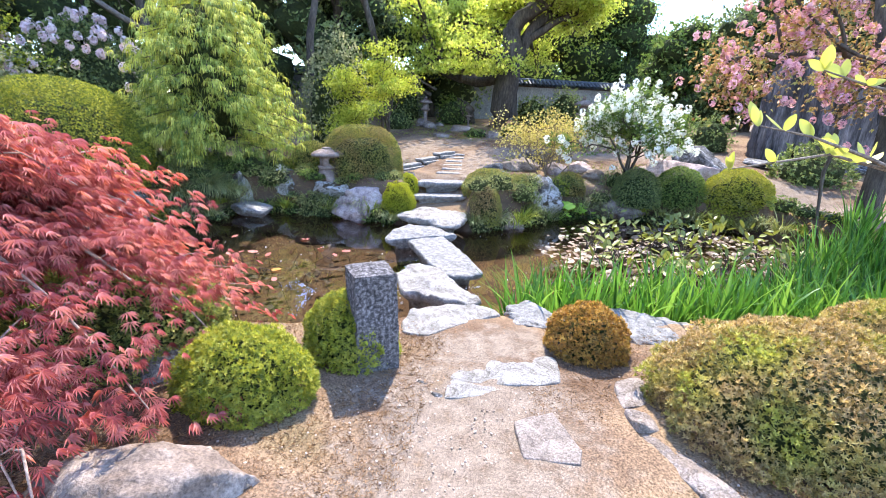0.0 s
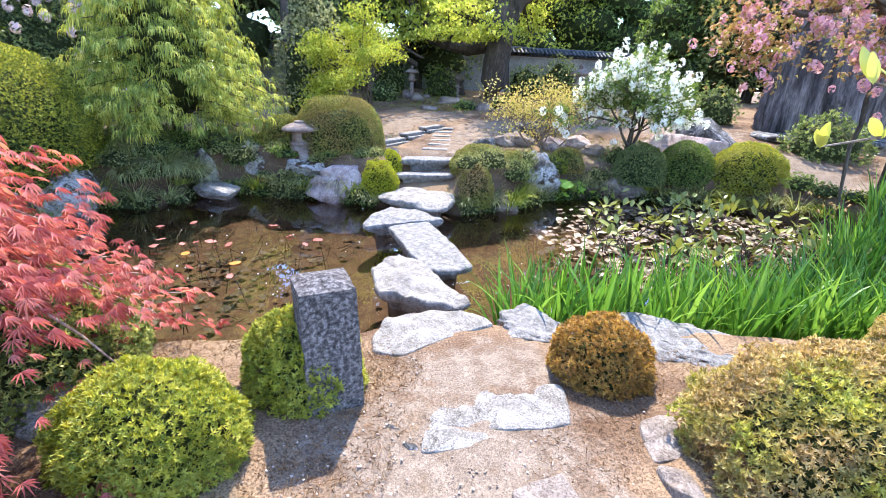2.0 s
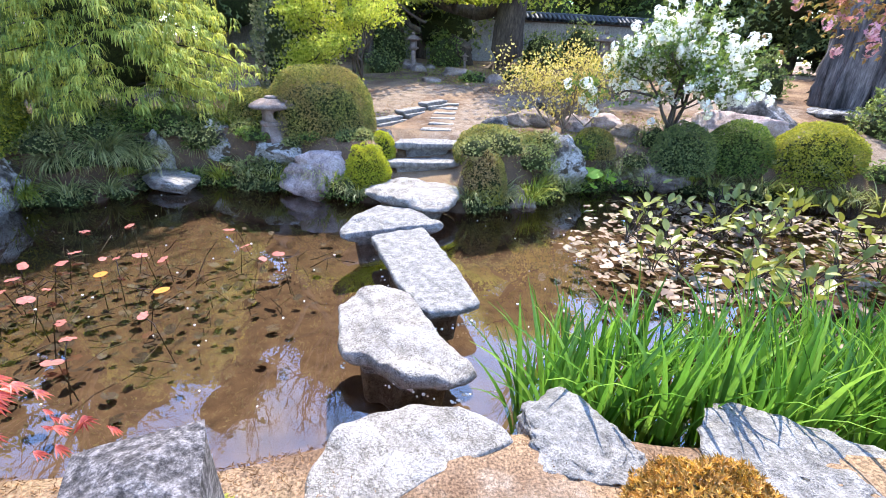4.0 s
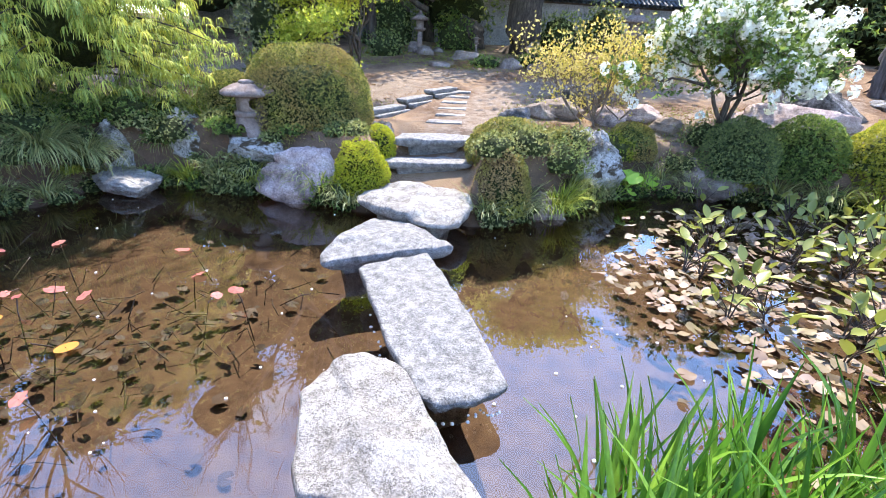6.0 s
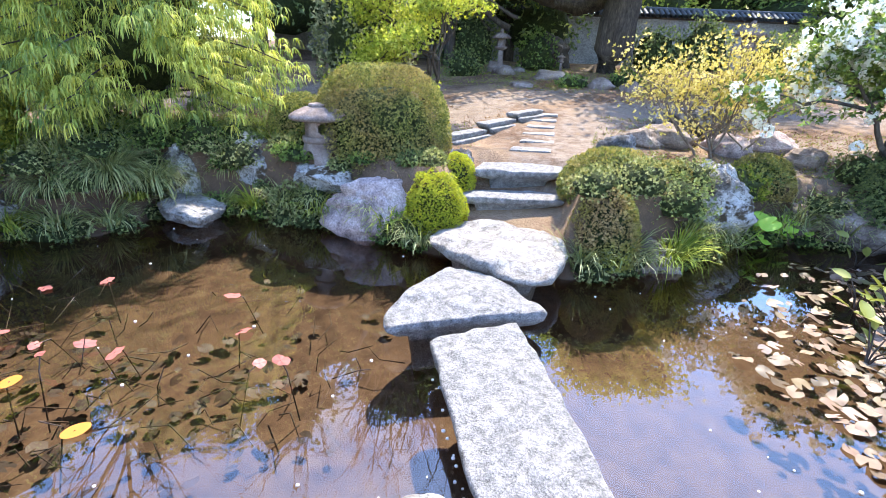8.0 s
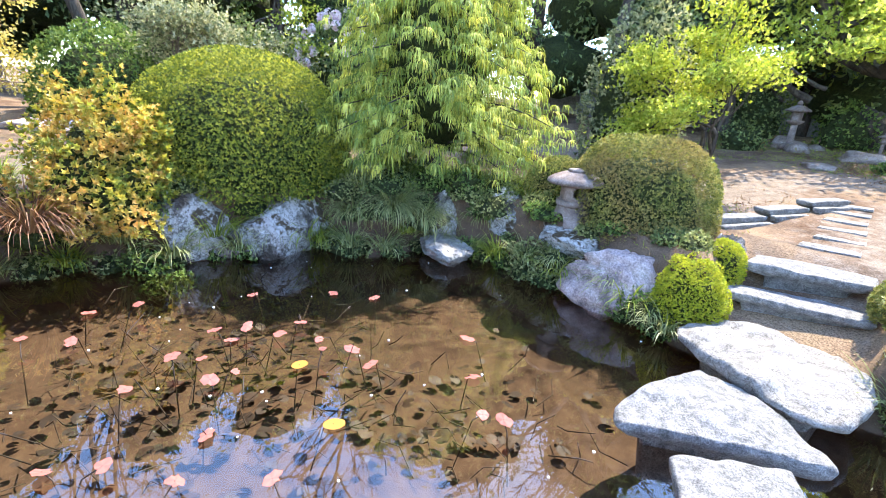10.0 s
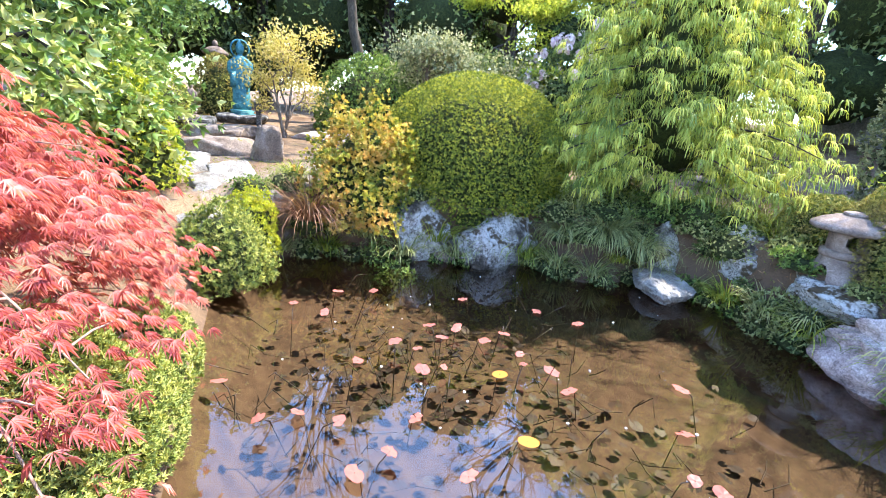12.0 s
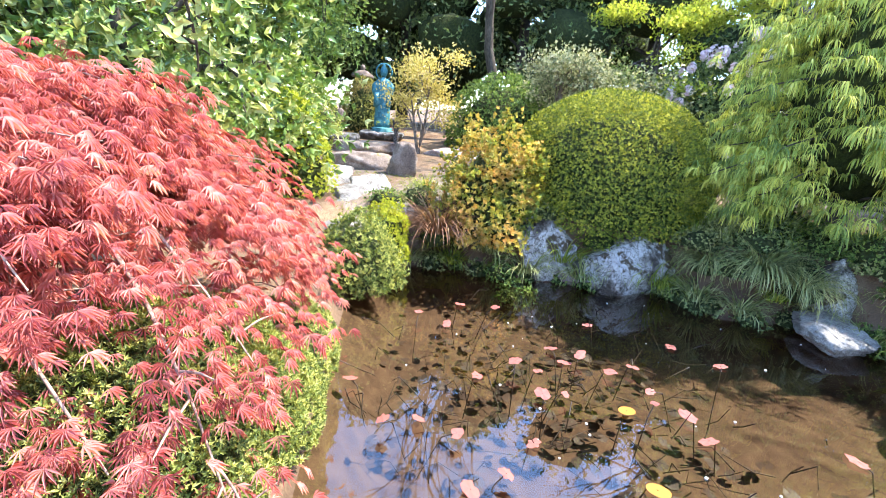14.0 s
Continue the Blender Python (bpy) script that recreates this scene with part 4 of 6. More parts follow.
# rocks of the statue corner
for k, (x, y, z, sx, sy, sz, m, lab) in enumerate([
        (-4.3, 4.72, 0.42, 0.33, 0.24, 0.2, M_PALE, "rounded white rock above the shore"), (-5.35, 4.75, 0.52, 0.45, 0.3, 0.2, M_PALE, "long pale rock beside the sand path"),
        (-5.0, 5.22, 0.5, 0.3, 0.22, 0.16, M_PALE, "pale flat rock beside the sand path"), (-5.9, 4.9, 0.62, 0.3, 0.25, 0.18, M_PALE, "pale rock at the sand path"),
        (-6.2, 4.35, 0.62, 0.4, 0.3, 0.2, M_PALE, "pale rock at the sand path"),
        (-7.5, 4.55, 0.68, 0.42, 0.55, 0.24, M_BROWNROCK, "dark flat-topped rock of the statue's mound"), (-8.6, 4.5, 0.82, 0.5, 0.6, 0.18, M_BROWNROCK, "flat dark rock of the statue's mound"),
        (-9.0, 6.2, 0.78, 0.5, 0.6, 0.18, M_PINK, "pinkish low rock behind the path"), (-6.95, 5.28, 0.82, 0.16, 0.22, 0.34, M_BROWNROCK, "upright dark rock at the statue's mound")]):
    rock("garden_rock", (x, y, z), (sx, sy, sz), 130 + k, m, lab, group="statue corner rocks", level=4, flat_top=0.7 if sz < 0.35 else None)

# ---- stone lantern ----
def lathe(profile, sides=28):
    a = np.linspace(0, 2 * np.pi, sides, endpoint=False)
    V = np.concatenate([np.column_stack([r * np.cos(a), r * np.sin(a), np.full(sides, z)]) for r, z in profile])
    i = np.arange(sides)
    j = (i + 1) % sides
    F = np.concatenate([np.column_stack([q * sides + i, q * sides + j, (q + 1) * sides + j, (q + 1) * sides + i]) for q in range(len(profile) - 1)])
    return V, F


def lathe_part(name, profile, mat, parent, label="", sides=28, rough=0.004, seed=0):
    V, F = lathe(profile, sides)
    V = V + np.array([noise.noise_vector(Vector(v) * 14 + Vector((seed, 0, 0))) for v in V]) * rough
    return part(name, fast_mesh(name, V, F, mat, True), parent, label)


def windowed_drum(r, h, holes, hole_r, thick):
    """A hollow drum with round windows cut through its wall."""
    bm = bmesh.new()
    n, k = 64, 14
    grid = [[bm.verts.new((r * math.cos(2 * math.pi * i / n), r * math.sin(2 * math.pi * i / n), h * j / k)) for i in range(n)] for j in range(k + 1)]
    for j in range(k):
        for i in range(n):
            a = 2 * math.pi * (i + 0.5) / n
            z = h * (j + 0.5) / k - h / 2
            gap = min(abs((a - c + math.pi) % (2 * math.pi) - math.pi) * r for c in holes)
            if gap * gap + z * z > hole_r * hole_r:
                bm.faces.new((grid[j][i], grid[j][(i + 1) % n], grid[j + 1][(i + 1) % n], grid[j + 1][i]))
    bmesh.ops.delete(bm, geom=[v for v in bm.verts if not v.link_faces], context='VERTS')
    bmesh.ops.recalc_face_normals(bm, faces=bm.faces[:])
    bmesh.ops.solidify(bm, geom=bm.faces[:], thickness=thick)
    me = bpy.data.meshes.new("fire_box")
    bm.to_mesh(me)
    bm.free()
    me.materials.append(M_LANTERN)
    return me


def snow_lantern(at, turn):
    ob = thing("stone_lantern", at, "low weathered stone lantern with a broad round roof", "lantern")
    ob.rotation_euler = (0, 0, radians(turn))
    # arched foot: four legs under a drum
    bm = bmesh.new()
    n, k, h = 144, 30, 0.20
    rad = lambda z: 0.215 - 0.07 * (z / h) ** 0.8
    grid = [[bm.verts.new((rad(h * j / k) * math.cos(2 * math.pi * i / n), rad(h * j / k) * math.sin(2 * math.pi * i / n), h * j / k)) for i in range(n)] for j in range(k + 1)]
    for j in range(k):
        for i in range(n):
            a = 2 * math.pi * (i + 0.5) / n
            z = h * (j + 0.5) / k
            gap = min(abs((a - c + math.pi) % (2 * math.pi) - math.pi) for c in (0.07, 1.64, 3.21, 4.78)) * 0.19
            if (gap / 0.075) ** 2 + (z / 0.13) ** 2 > 1:
                bm.faces.new((grid[j][i], grid[j][(i + 1) % n], grid[j + 1][(i + 1) % n], grid[j + 1][i]))
    bmesh.ops.delete(bm, geom=[v for v in bm.verts if not v.link_faces], context='VERTS')
    bmesh.ops.solidify(bm, geom=bm.faces[:], thickness=0.05)
    for v in bm.verts:
        v.co += noise.noise_vector(v.co * 14) * 0.004
    me = bpy.data.meshes.new("arched_foot")
    bm.to_mesh(me)
    bm.free()
    me.materials.append(M_LANTERN)
    part("arched_foot", me, ob, "pale foot with arched openings")
    lathe_part("collar", [(0.0, 0.19), (0.15, 0.19), (0.165, 0.20), (0.165, 0.235), (0.15, 0.25), (0.0, 0.25)], M_LANTERN, ob, "round collar")
    fb = part("fire_box", windowed_drum(0.135, 0.15, (5.74, 3.6, 1.6), 0.052, 0.035), ob, "fire box with round windows")
    fb.location = (0, 0, 0.25)
    lathe_part("roof", [(0.0, 0.395), (0.12, 0.395), (0.25, 0.40), (0.275, 0.415), (0.272, 0.44), (0.22, 0.475), (0.14, 0.51), (0.06, 0.525), (0.0, 0.527)], M_LANTERN, ob, "broad reddish roof stone", 40, 0.006)
    lathe_part("finial", [(0.0, 0.515), (0.085, 0.515), (0.09, 0.525), (0.088, 0.54), (0.07, 0.548), (0.0, 0.55)], M_LANTERN, ob, "flat round finial")
    return ob


snow_lantern((-2.29, 9.58, 0.53), -13)


def pagoda_lantern(at, s, label):
    ob = thing("stone_lantern", at, label, "lantern", "far stone lanterns")
    ob.scale = (s, s, s)
    lathe_part("base", [(0, 0), (0.22, 0), (0.22, 0.1), (0.12, 0.16), (0, 0.16)], M_LANTERN, ob, sides=6)
    lathe_part("shaft", [(0.08, 0.15), (0.075, 0.6), (0.0, 0.6)], M_LANTERN, ob, sides=12)
    lathe_part("platform", [(0, 0.58), (0.1, 0.6), (0.18, 0.66), (0.18, 0.7), (0, 0.7)], M_LANTERN, ob, sides=6)
    lathe_part("fire_box", [(0.12, 0.7), (0.12, 0.9), (0, 0.9)], M_LANTERN, ob, sides=6)
    lathe_part("roof", [(0, 0.88), (0.26, 0.9), (0.27, 0.94), (0.12, 1.03), (0.05, 1.05), (0, 1.05)], M_LANTERN, ob, sides=6)
    lathe_part("finial", [(0.03, 1.04), (0.06, 1.08), (0.045, 1.14), (0, 1.17)], M_LANTERN, ob, sides=10)
    return ob


pagoda_lantern((-12.6, 4.05, 1.2), 1.15, "tall stone lantern under dark trees")
pagoda_lantern((-12.4, 7.3, 1.45), 1.0, "stone lantern among shrubs")
pagoda_lantern((-1.95, 16.2, gz(-1.95, 16.2)), 0.75, "small stone lantern before the wall")
pagoda_lantern((2.45, 15.4, gz(2.45, 15.4)), 0.95, "stone lantern before the wall")
pagoda_lantern((-0.7, 16.5, gz(-0.7, 16.5)), 0.35, "little stone pagoda before the wall")


# ---- bronze statue ----
def robed_statue(name, at, s, mat, label, halo=True, turn=90):
    bm = bmesh.new()

    def ring_body(rows, sides=24):
        rings = []
        for rx, ry, z, x, y in rows:
            rings.append([bm.verts.new((x + rx * math.cos(2 * math.pi * i / sides) * (1 + 0.05 * math.sin(5 * 2 * math.pi * i / sides + z * 6)),
                                        y + ry * math.sin(2 * math.pi * i / sides) * (1 + 0.05 * math.cos(7 * 2 * math.pi * i / sides)), z)) for i in range(sides)])
        for p, q in zip(rings[:-1], rings[1:]):
            for i in range(sides):
                bm.faces.new((p[i], p[(i + 1) % sides], q[(i + 1) % sides], q[i]))
        bm.faces.new(rings[-1])
        bm.faces.new(rings[0][::-1])
    ring_body([(0.24, 0.22, 0.0, 0, 0), (0.26, 0.24, 0.03, 0, 0), (0.21, 0.19, 0.06, 0, 0), (0.24, 0.22, 0.10, 0, 0), (0.17, 0.15, 0.12, 0, 0)])
    ring_body([(0.17, 0.14, 0.12, 0, 0), (0.185, 0.14, 0.2, 0, 0), (0.16, 0.125, 0.45, 0, 0), (0.165, 0.125, 0.65, 0, 0), (0.19, 0.13, 0.8, 0, 0), (0.20, 0.125, 0.95, 0, 0.0),
               (0.185, 0.11, 1.06, 0, 0), (0.12, 0.085, 1.12, 0, 0), (0.05, 0.05, 1.15, 0, 0), (0.045, 0.05, 1.19, 0, 0)])
    ring_body([(0.04, 0.045, 1.17, 0, -0.005), (0.072, 0.08, 1.22, 0, -0.005), (0.078, 0.088, 1.28, 0, -0.005), (0.066, 0.075, 1.34, 0, 0), (0.04, 0.045, 1.375, 0, 0), (0.035, 0.035, 1.40, 0, 0), (0.012, 0.012, 1.43, 0, 0)])
    for sx in (-1, 1):
        ring_body([(0.055, 0.06, 0.78, 0.15 * sx, -0.03), (0.07, 0.075, 0.88, 0.175 * sx, -0.02), (0.065, 0.07, 1.0, 0.175 * sx, 0), (0.04, 0.05, 1.07, 0.14 * sx, 0)], 12)
        ring_body([(0.05, 0.04, 0.55, 0.14 * sx, -0.1), (0.06, 0.05, 0.7, 0.13 * sx, -0.1), (0.05, 0.05, 0.84, 0.12 * sx, -0.1)], 10)
    if halo:
        n, k = 36, 8
        rr = [[bm.verts.new(((0.17 + 0.016 * math.cos(2 * math.pi * j / k)) * math.cos(2 * math.pi * i / n), 0.09 + 0.016 * math.sin(2 * math.pi * j / k),
                             1.28 + (0.17 + 0.016 * math.cos(2 * math.pi * j / k)) * math.sin(2 * math.pi * i / n))) for j in range(k)] for i in range(n)]
        for i in range(n):
            for j in range(k):
                bm.faces.new((rr[i][j], rr[i][(j + 1) % k], rr[(i + 1) % n][(j + 1) % k], rr[(i + 1) % n][j]))
    me = bpy.data.meshes.new(name)
    bm.to_mesh(me)
    bm.free()
    for p in me.polygons:
        p.use_smooth = True
    me.materials.append(mat)
    ob = new(name, me)
    ob.matrix_basis = pose(*at, 0, 0, turn) @ Matrix.Scale(s, 4)
    return tagged(ob, label, "statue")


robed_statue("bronze_statue", (-10.6, 4.70, 1.03), 0.98, M_BRONZE, "standing robed bronze figure with blue-green patina and a ring halo")
robed_statue("small_statue", (-9.6, 3.95, 1.0), 0.42, M_LANTERN, "small dark stone figure beside the bronze statue", False)
slab("plinth_stone", [(-11.0, 4.3), (-11.0, 5.1), (-10.2, 5.15), (-10.15, 4.3)], 1.05, 0.5, 150, M_GREY, "flat stone plinth under the bronze statue", "plinth", "", 0.01, 0.03)
slab("plinth_stone", [(-10.0, 3.6), (-10.1, 4.25), (-9.2, 4.3), (-9.2, 3.6)], 1.0, 0.5, 151, M_GREY, "flat rock under the small statue", "plinth", "", 0.02, 0.04)
slab("stone_tablet", [(-9.55, 5.0), (-9.55, 5.12), (-9.3, 5.12), (-9.3, 5.0)], 1.35, 0.6, 152, M_GRANITE, "thin upright dark stone tablet", "stone tablet", "", 0.01, 0.02)


# ---- plaster wall with tiled roof ----
def garden_wall(a, b, h):
    a, b = np.array(a, float), np.array(b, float)
    L = np.linalg.norm(b - a)
    th = math.atan2(b[1] - a[1], b[0] - a[0])
    z0 = 1.15
    ob = thing("garden_wall", (a[0], a[1], z0), "low grey plastered garden wall with a dark tiled coping", "wall", kind="structure")
    ob.rotation_euler = (0, 0, th)

    def box(name, x0, x1, y0, y1, z0_, z1, mat):
        bm = bmesh.new()
        bmesh.ops.create_cube(bm, size=1)
        for v in bm.verts:
            v.co = Vector((x0 + (v.co.x + 0.5) * (x1 - x0), y0 + (v.co.y + 0.5) * (y1 - y0), z0_ + (v.co.z + 0.5) * (z1 - z0_)))
        bmesh.ops.bevel(bm, geom=bm.edges[:], offset=0.01, segments=1, affect='EDGES')
        me = bpy.data.meshes.new(name)
        bm.to_mesh(me)
        bm.free()
        me.materials.append(mat)
        return part(name, me, ob)
    box("plaster", 0, L, -0.12, 0.12, 0, h, M_PLASTER)
    box("footing", 0, L, -0.16, 0.16, -0.3, 0.16, M_GREY)
    box("eave_board", 0, L, -0.2, 0.2, h, h + 0.05, M_BARK)
    V, F = tubes([((np.array([(0, 0, h + 0.26), (L, 0, h + 0.26)])), [0.07, 0.07])], 10)
    part("ridge", fast_mesh("ridge", V, F, M_TILE, True), ob)
    tv = []
    for side in (-1, 1):
        for k in range(int(L / 0.16)):
            x = 0.08 + k * 0.16
            tv.append((np.array([(x, side * 0.04, h + 0.235), (x, side * 0.33, h + 0.075)]), [0.055, 0.06]))
    V, F = tubes(tv, 8)
    tl = part("roof_tiles", fast_mesh("roof_tiles", V, F, M_TILE, True), ob)
    tagged(tl, kind="stuff")
    return ob


garden_wall((-9, 18.2), (7.5, 24.2), 1.5)

# ---- kerb and monument ----
def kerb(t0, t1, side, half, rise, seed, label):
    """A hewn stone along the path's edge, between two shares of its length."""
    a, b = np.array((-1.32, 10.45)), np.array((-0.60, 12.45))
    d = (b - a) / np.linalg.norm(b - a)
    nrm = np.array([d[1], -d[0]])
    p, q = a + (b - a) * t0 + nrm * side, a + (b - a) * t1 + nrm * side
    slab("kerb_stone", [p + nrm * half, q + nrm * half, q - nrm * half, p - nrm * half], gz(*((p + q) / 2)) + rise, 0.3, seed, M_SLAB, label, "kerb stone", "kerb stones", 0.004, 0.014, sharp=True)


for k, (t0, t1) in enumerate([(0.0, 0.34), (0.35, 0.66), (0.67, 1.0)]):
    kerb(t0, t1, 0.0, 0.085, 0.085, 160 + k, "straight hewn kerb stone along the path")
    kerb(t0, t1 + 0.004, 0.135, 0.035, 0.035, 165 + k, "thin lower kerb strip along the path")


def grooved_monument(at, w, h, seed):
    """A huge dark weathered upright stone with deep vertical grooves."""
    V, F = ico(5)
    V = np.sign(V) * np.abs(V) ** 0.55
    a = np.arctan2(V[:, 1], V[:, 0])
    gr = np.array([noise.fractal(Vector((math.cos(t) * 3.4 + seed, math.sin(t) * 3.4, z * 0.35)), 1.0, 2.0, 4) for t, z in zip(a, V[:, 2])])
    V = V * np.array([w, w * 0.45, h / 2]) * (1 + 0.34 * gr)[:, None] * np.array([1, 1, 1])
    V[:, :2] *= (1.12 - 0.16 * (V[:, 2:3] / h + 0.5))
    ob = new("monument_stone", fast_mesh("monument_stone", V, F, rough_mat("dark grooved stone", [(0.36, (0.03, 0.027, 0.027)), (0.5, (0.10, 0.09, 0.092)), (0.64, (0.24, 0.215, 0.215))], 5, 34, 0.9, 1.0, None, (1, 1, 0.15), None, 0.05), True))
    ob.matrix_basis = pose(at[0], at[1], at[2] + h / 2 - 0.1, 0, 0, -20)
    return tagged(ob, "huge dark upright stone with deep vertical grooves", "monument stone")


grooved_monument((7.3, 13.9, 0.75), 0.95, 2.5, 4)
slab("low_plinth", [(5.9, 12.7), (6.0, 13.7), (9.2, 14.1), (9.2, 12.6)], 0.95, 0.4, 170, M_GREY, "low dark stone base before the monument", "stone base", "", 0.03, 0.05)

# ---- shrubs ----
clipped_bush("azalea_bush", (-0.50, 4.06, 0.25), (0.365, 0.31, 0.41), 0.023, L_AZALEA, "fresh green rounded azalea on the near bank", 201, 1.6, wobble=0.13, group="near azaleas")
clipped_bush("azalea_bush", (-0.09, 4.57, 0.25), (0.29, 0.25, 0.47), 0.023, L_AZALEA, "fresh green azalea round the granite post", 202, 1.6, wobble=0.13, group="near azaleas")
clipped_bush("azalea_bush", (1.38, 4.98, 0.25), (0.27, 0.25, 0.365), 0.021, L_RUST, "small rust-brown azalea beside shore rocks", 203, 1.5, wobble=0.12, group="near azaleas")
clipped_bush("azalea_bush", (2.44, 4.38, 0.22), (0.79, 0.60, 0.63), 0.0235, L_AZBROWN, "large azalea with bronze and green leaves", 204, 1.25, wobble=0.13, group="near azaleas")
clipped_bush("azalea_bush", (3.50, 5.35, 0.22), (0.5, 0.45, 0.46), 0.023, L_AZBROWN, "bronze-tipped azalea behind the large one", 205, 1.0, group="near azaleas")
clipped_bush("clipped_dome", (-5.35, 7.65, 0.50), (1.10, 1.16, 1.47), 0.026, L_DOME, "big clipped evergreen dome, bright on top", 206, 0.91, wobble=0.03, boxy=0.85)
clipped_bush("clipped_dome", (-1.84, 10.0, 0.36), (0.73, 0.60, 1.08), 0.023, L_CLIP, "clipped azalea dome turning brown on top", 207, 1.0, wobble=0.03, boxy=0.66)
clipped_bush("clipped_dome", (-2.76, 10.02, 0.52), (0.40, 0.36, 0.60), 0.022, L_CLIP, "small clipped azalea behind the lantern", 208, 1.0, wobble=0.04)
clipped_bush("clipped_ball", (-1.00, 9.28, 0.10), (0.27, 0.24, 0.52), 0.017, L_YBALL, "bright yellow-green clipped ball", 209, 1.1, wobble=0.16)
clipped_bush("clipped_ball", (-0.95, 9.72, 0.36), (0.18, 0.18, 0.35), 0.019, L_YBALL, "small yellow-green shrub by the step", 210, 1.0)
clipped_bush("clipped_shrub", (0.42, 9.82, 0.38), (0.45, 0.36, 0.48), 0.022, L_CLIP, "low azalea beside the steps", 211, 1.0, group="bank shrubs")
clipped_bush("clipped_shrub", (0.40, 9.22, 0.05), (0.27, 0.24, 0.62), 0.02, L_AZBROWN, "brownish shrub hanging over the water", 212, 1.0, group="bank shrubs")
clipped_bush("clipped_shrub", (0.9, 10.0, 0.3), (0.25, 0.22, 0.45), 0.022, L_CLIP, "small azalea behind the white rock", 213, 1.0, group="bank shrubs")
clipped_bush("clipped_shrub", (1.78, 10.72, 0.35), (0.30, 0.26, 0.42), 0.022, L_CLIP, "small rounded azalea on the far bank", 214, 1.0, group="bank shrubs")
clipped_bush("clipped_shrub", (2.95, 10.66, 0.25), (0.42, 0.36, 0.66), 0.027, L_DARK, "dark green rounded shrub on the far bank", 215, 1.0, group="bank shrubs")
clipped_bush("clipped_shrub", (3.72, 10.88, 0.25), (0.46, 0.38, 0.70), 0.027, L_MIDDLE, "green rounded shrub on the far bank", 216, 1.0, group="bank shrubs")
clipped_bush("clipped_shrub", (4.62, 10.75, 0.25), (0.58, 0.48, 0.76), 0.027, L_AZALEA, "light green clipped ball on the far bank", 217, 1.0, group="bank shrubs")
clipped_bush("box_hedge", (-1.62, 4.42, 0.15), (0.72, 0.56, 0.68), 0.0225, L_BOX, "pale box shrub below the red maple", 218, 1.0, wobble=0.12)
clipped_bush("box_hedge", (-1.92, 4.76, 0.08), (0.34, 0.27, 0.48), 0.0225, L_BOX, "pale box shrub at the water's edge", 219, 1.0, wobble=0.12)
clipped_bush("box_hedge", (-2.42, 4.72, 0.08), (0.38, 0.30, 0.46), 0.0225, L_BOX, "pale box shrub hanging over the shore", 239, 1.0, wobble=0.12)
clipped_bush("clipped_shrub", (-3.95, 4.95, 0.05), (0.38, 0.36, 0.62), 0.028, L_BOX, "pale green shrub at the shore", 220, 1.0, wobble=0.3)
clipped_bush("clipped_shrub", (-4.45, 5.18, 0.12), (0.22, 0.22, 0.62), 0.022, L_YBALL, "narrow yellow-green azalea at the shore", 221, 1.0, wobble=0.3)
clipped_bush("pieris_shrub", (-4.95, 6.25, 0.30), (0.56, 0.56, 1.15), 0.042, L_PIERIS, "orange and yellow pieris shrub above the bank", 222, 1.3, wobble=0.45, count=7, depth=0.3)
clipped_bush("garden_shrub", (-5.1, 4.15, 0.45), (0.38, 0.4, 1.15), 0.035, L_YMAPLE, "bright yellow-green upright shrub", 223, 0.65, wobble=0.2)
clipped_bush("garden_shrub", (-9.3, 3.2, 0.8), (1.0, 0.8, 1.2), 0.045, L_BOX, "variegated pale shrub beside the statue", 224, 0.65, wobble=0.2)
clipped_bush("garden_shrub", (-11.5, 4.2, 0.9), (0.6, 0.5, 1.3), 0.04, L_CLIP, "reddish brown clipped shrub behind the statue", 225, 0.8)
clipped_bush("garden_shrub", (-10.0, 7.2, 0.8), (1.2, 1.1, 1.55), 0.05, L_MIDDLE, "dark green rhododendron behind the path", 226, 0.9, wobble=0.15)
clipped_bush("garden_shrub", (-9.6, 9.3, 0.8), (1.1, 1.2, 1.9), 0.055, L_DARK, "dark evergreen shrub behind the clipped dome", 227, 0.65, wobble=0.2)
clipped_bush("garden_shrub", (-3.3, 12.6, 0.8), (0.75, 0.7, 2.3), 0.055, L_GREYGREEN, "grey-green camellia behind the dome", 228, 0.65, wobble=0.25)
clipped_bush("garden_shrub", (-4.7, 9.3, 0.55), (0.5, 0.5, 0.4), 0.05, L_DARK, "low dark green groundcover shrub", 229, 0.65, wobble=0.2)
clipped_bush("garden_shrub", (-4.75, 8.35, 0.42), (0.42, 0.55, 0.4), 0.045, L_MIDDLE, "low green groundcover above the bank rocks", 230, 0.65, wobble=0.2)
clipped_bush("garden_shrub", (6.3, 11.9, 0.6), (0.7, 0.6, 0.8), 0.06, L_DARK, "dark low shrub before the monument", 231, 0.65, wobble=0.25)
clipped_bush("garden_shrub", (-2.4, 9.30, 0.03), (0.34, 0.18, 0.34), 0.035, L_SEDGE, "dark trailing shrub under the lantern rock", 232, 0.65, wobble=0.2)
clipped_bush("garden_shrub", (-1.35, 9.15, 0.0), (0.25, 0.14, 0.25), 0.03, L_MIDDLE, "creeping green plant on the bank rock", 233, 0.65, wobble=0.2)
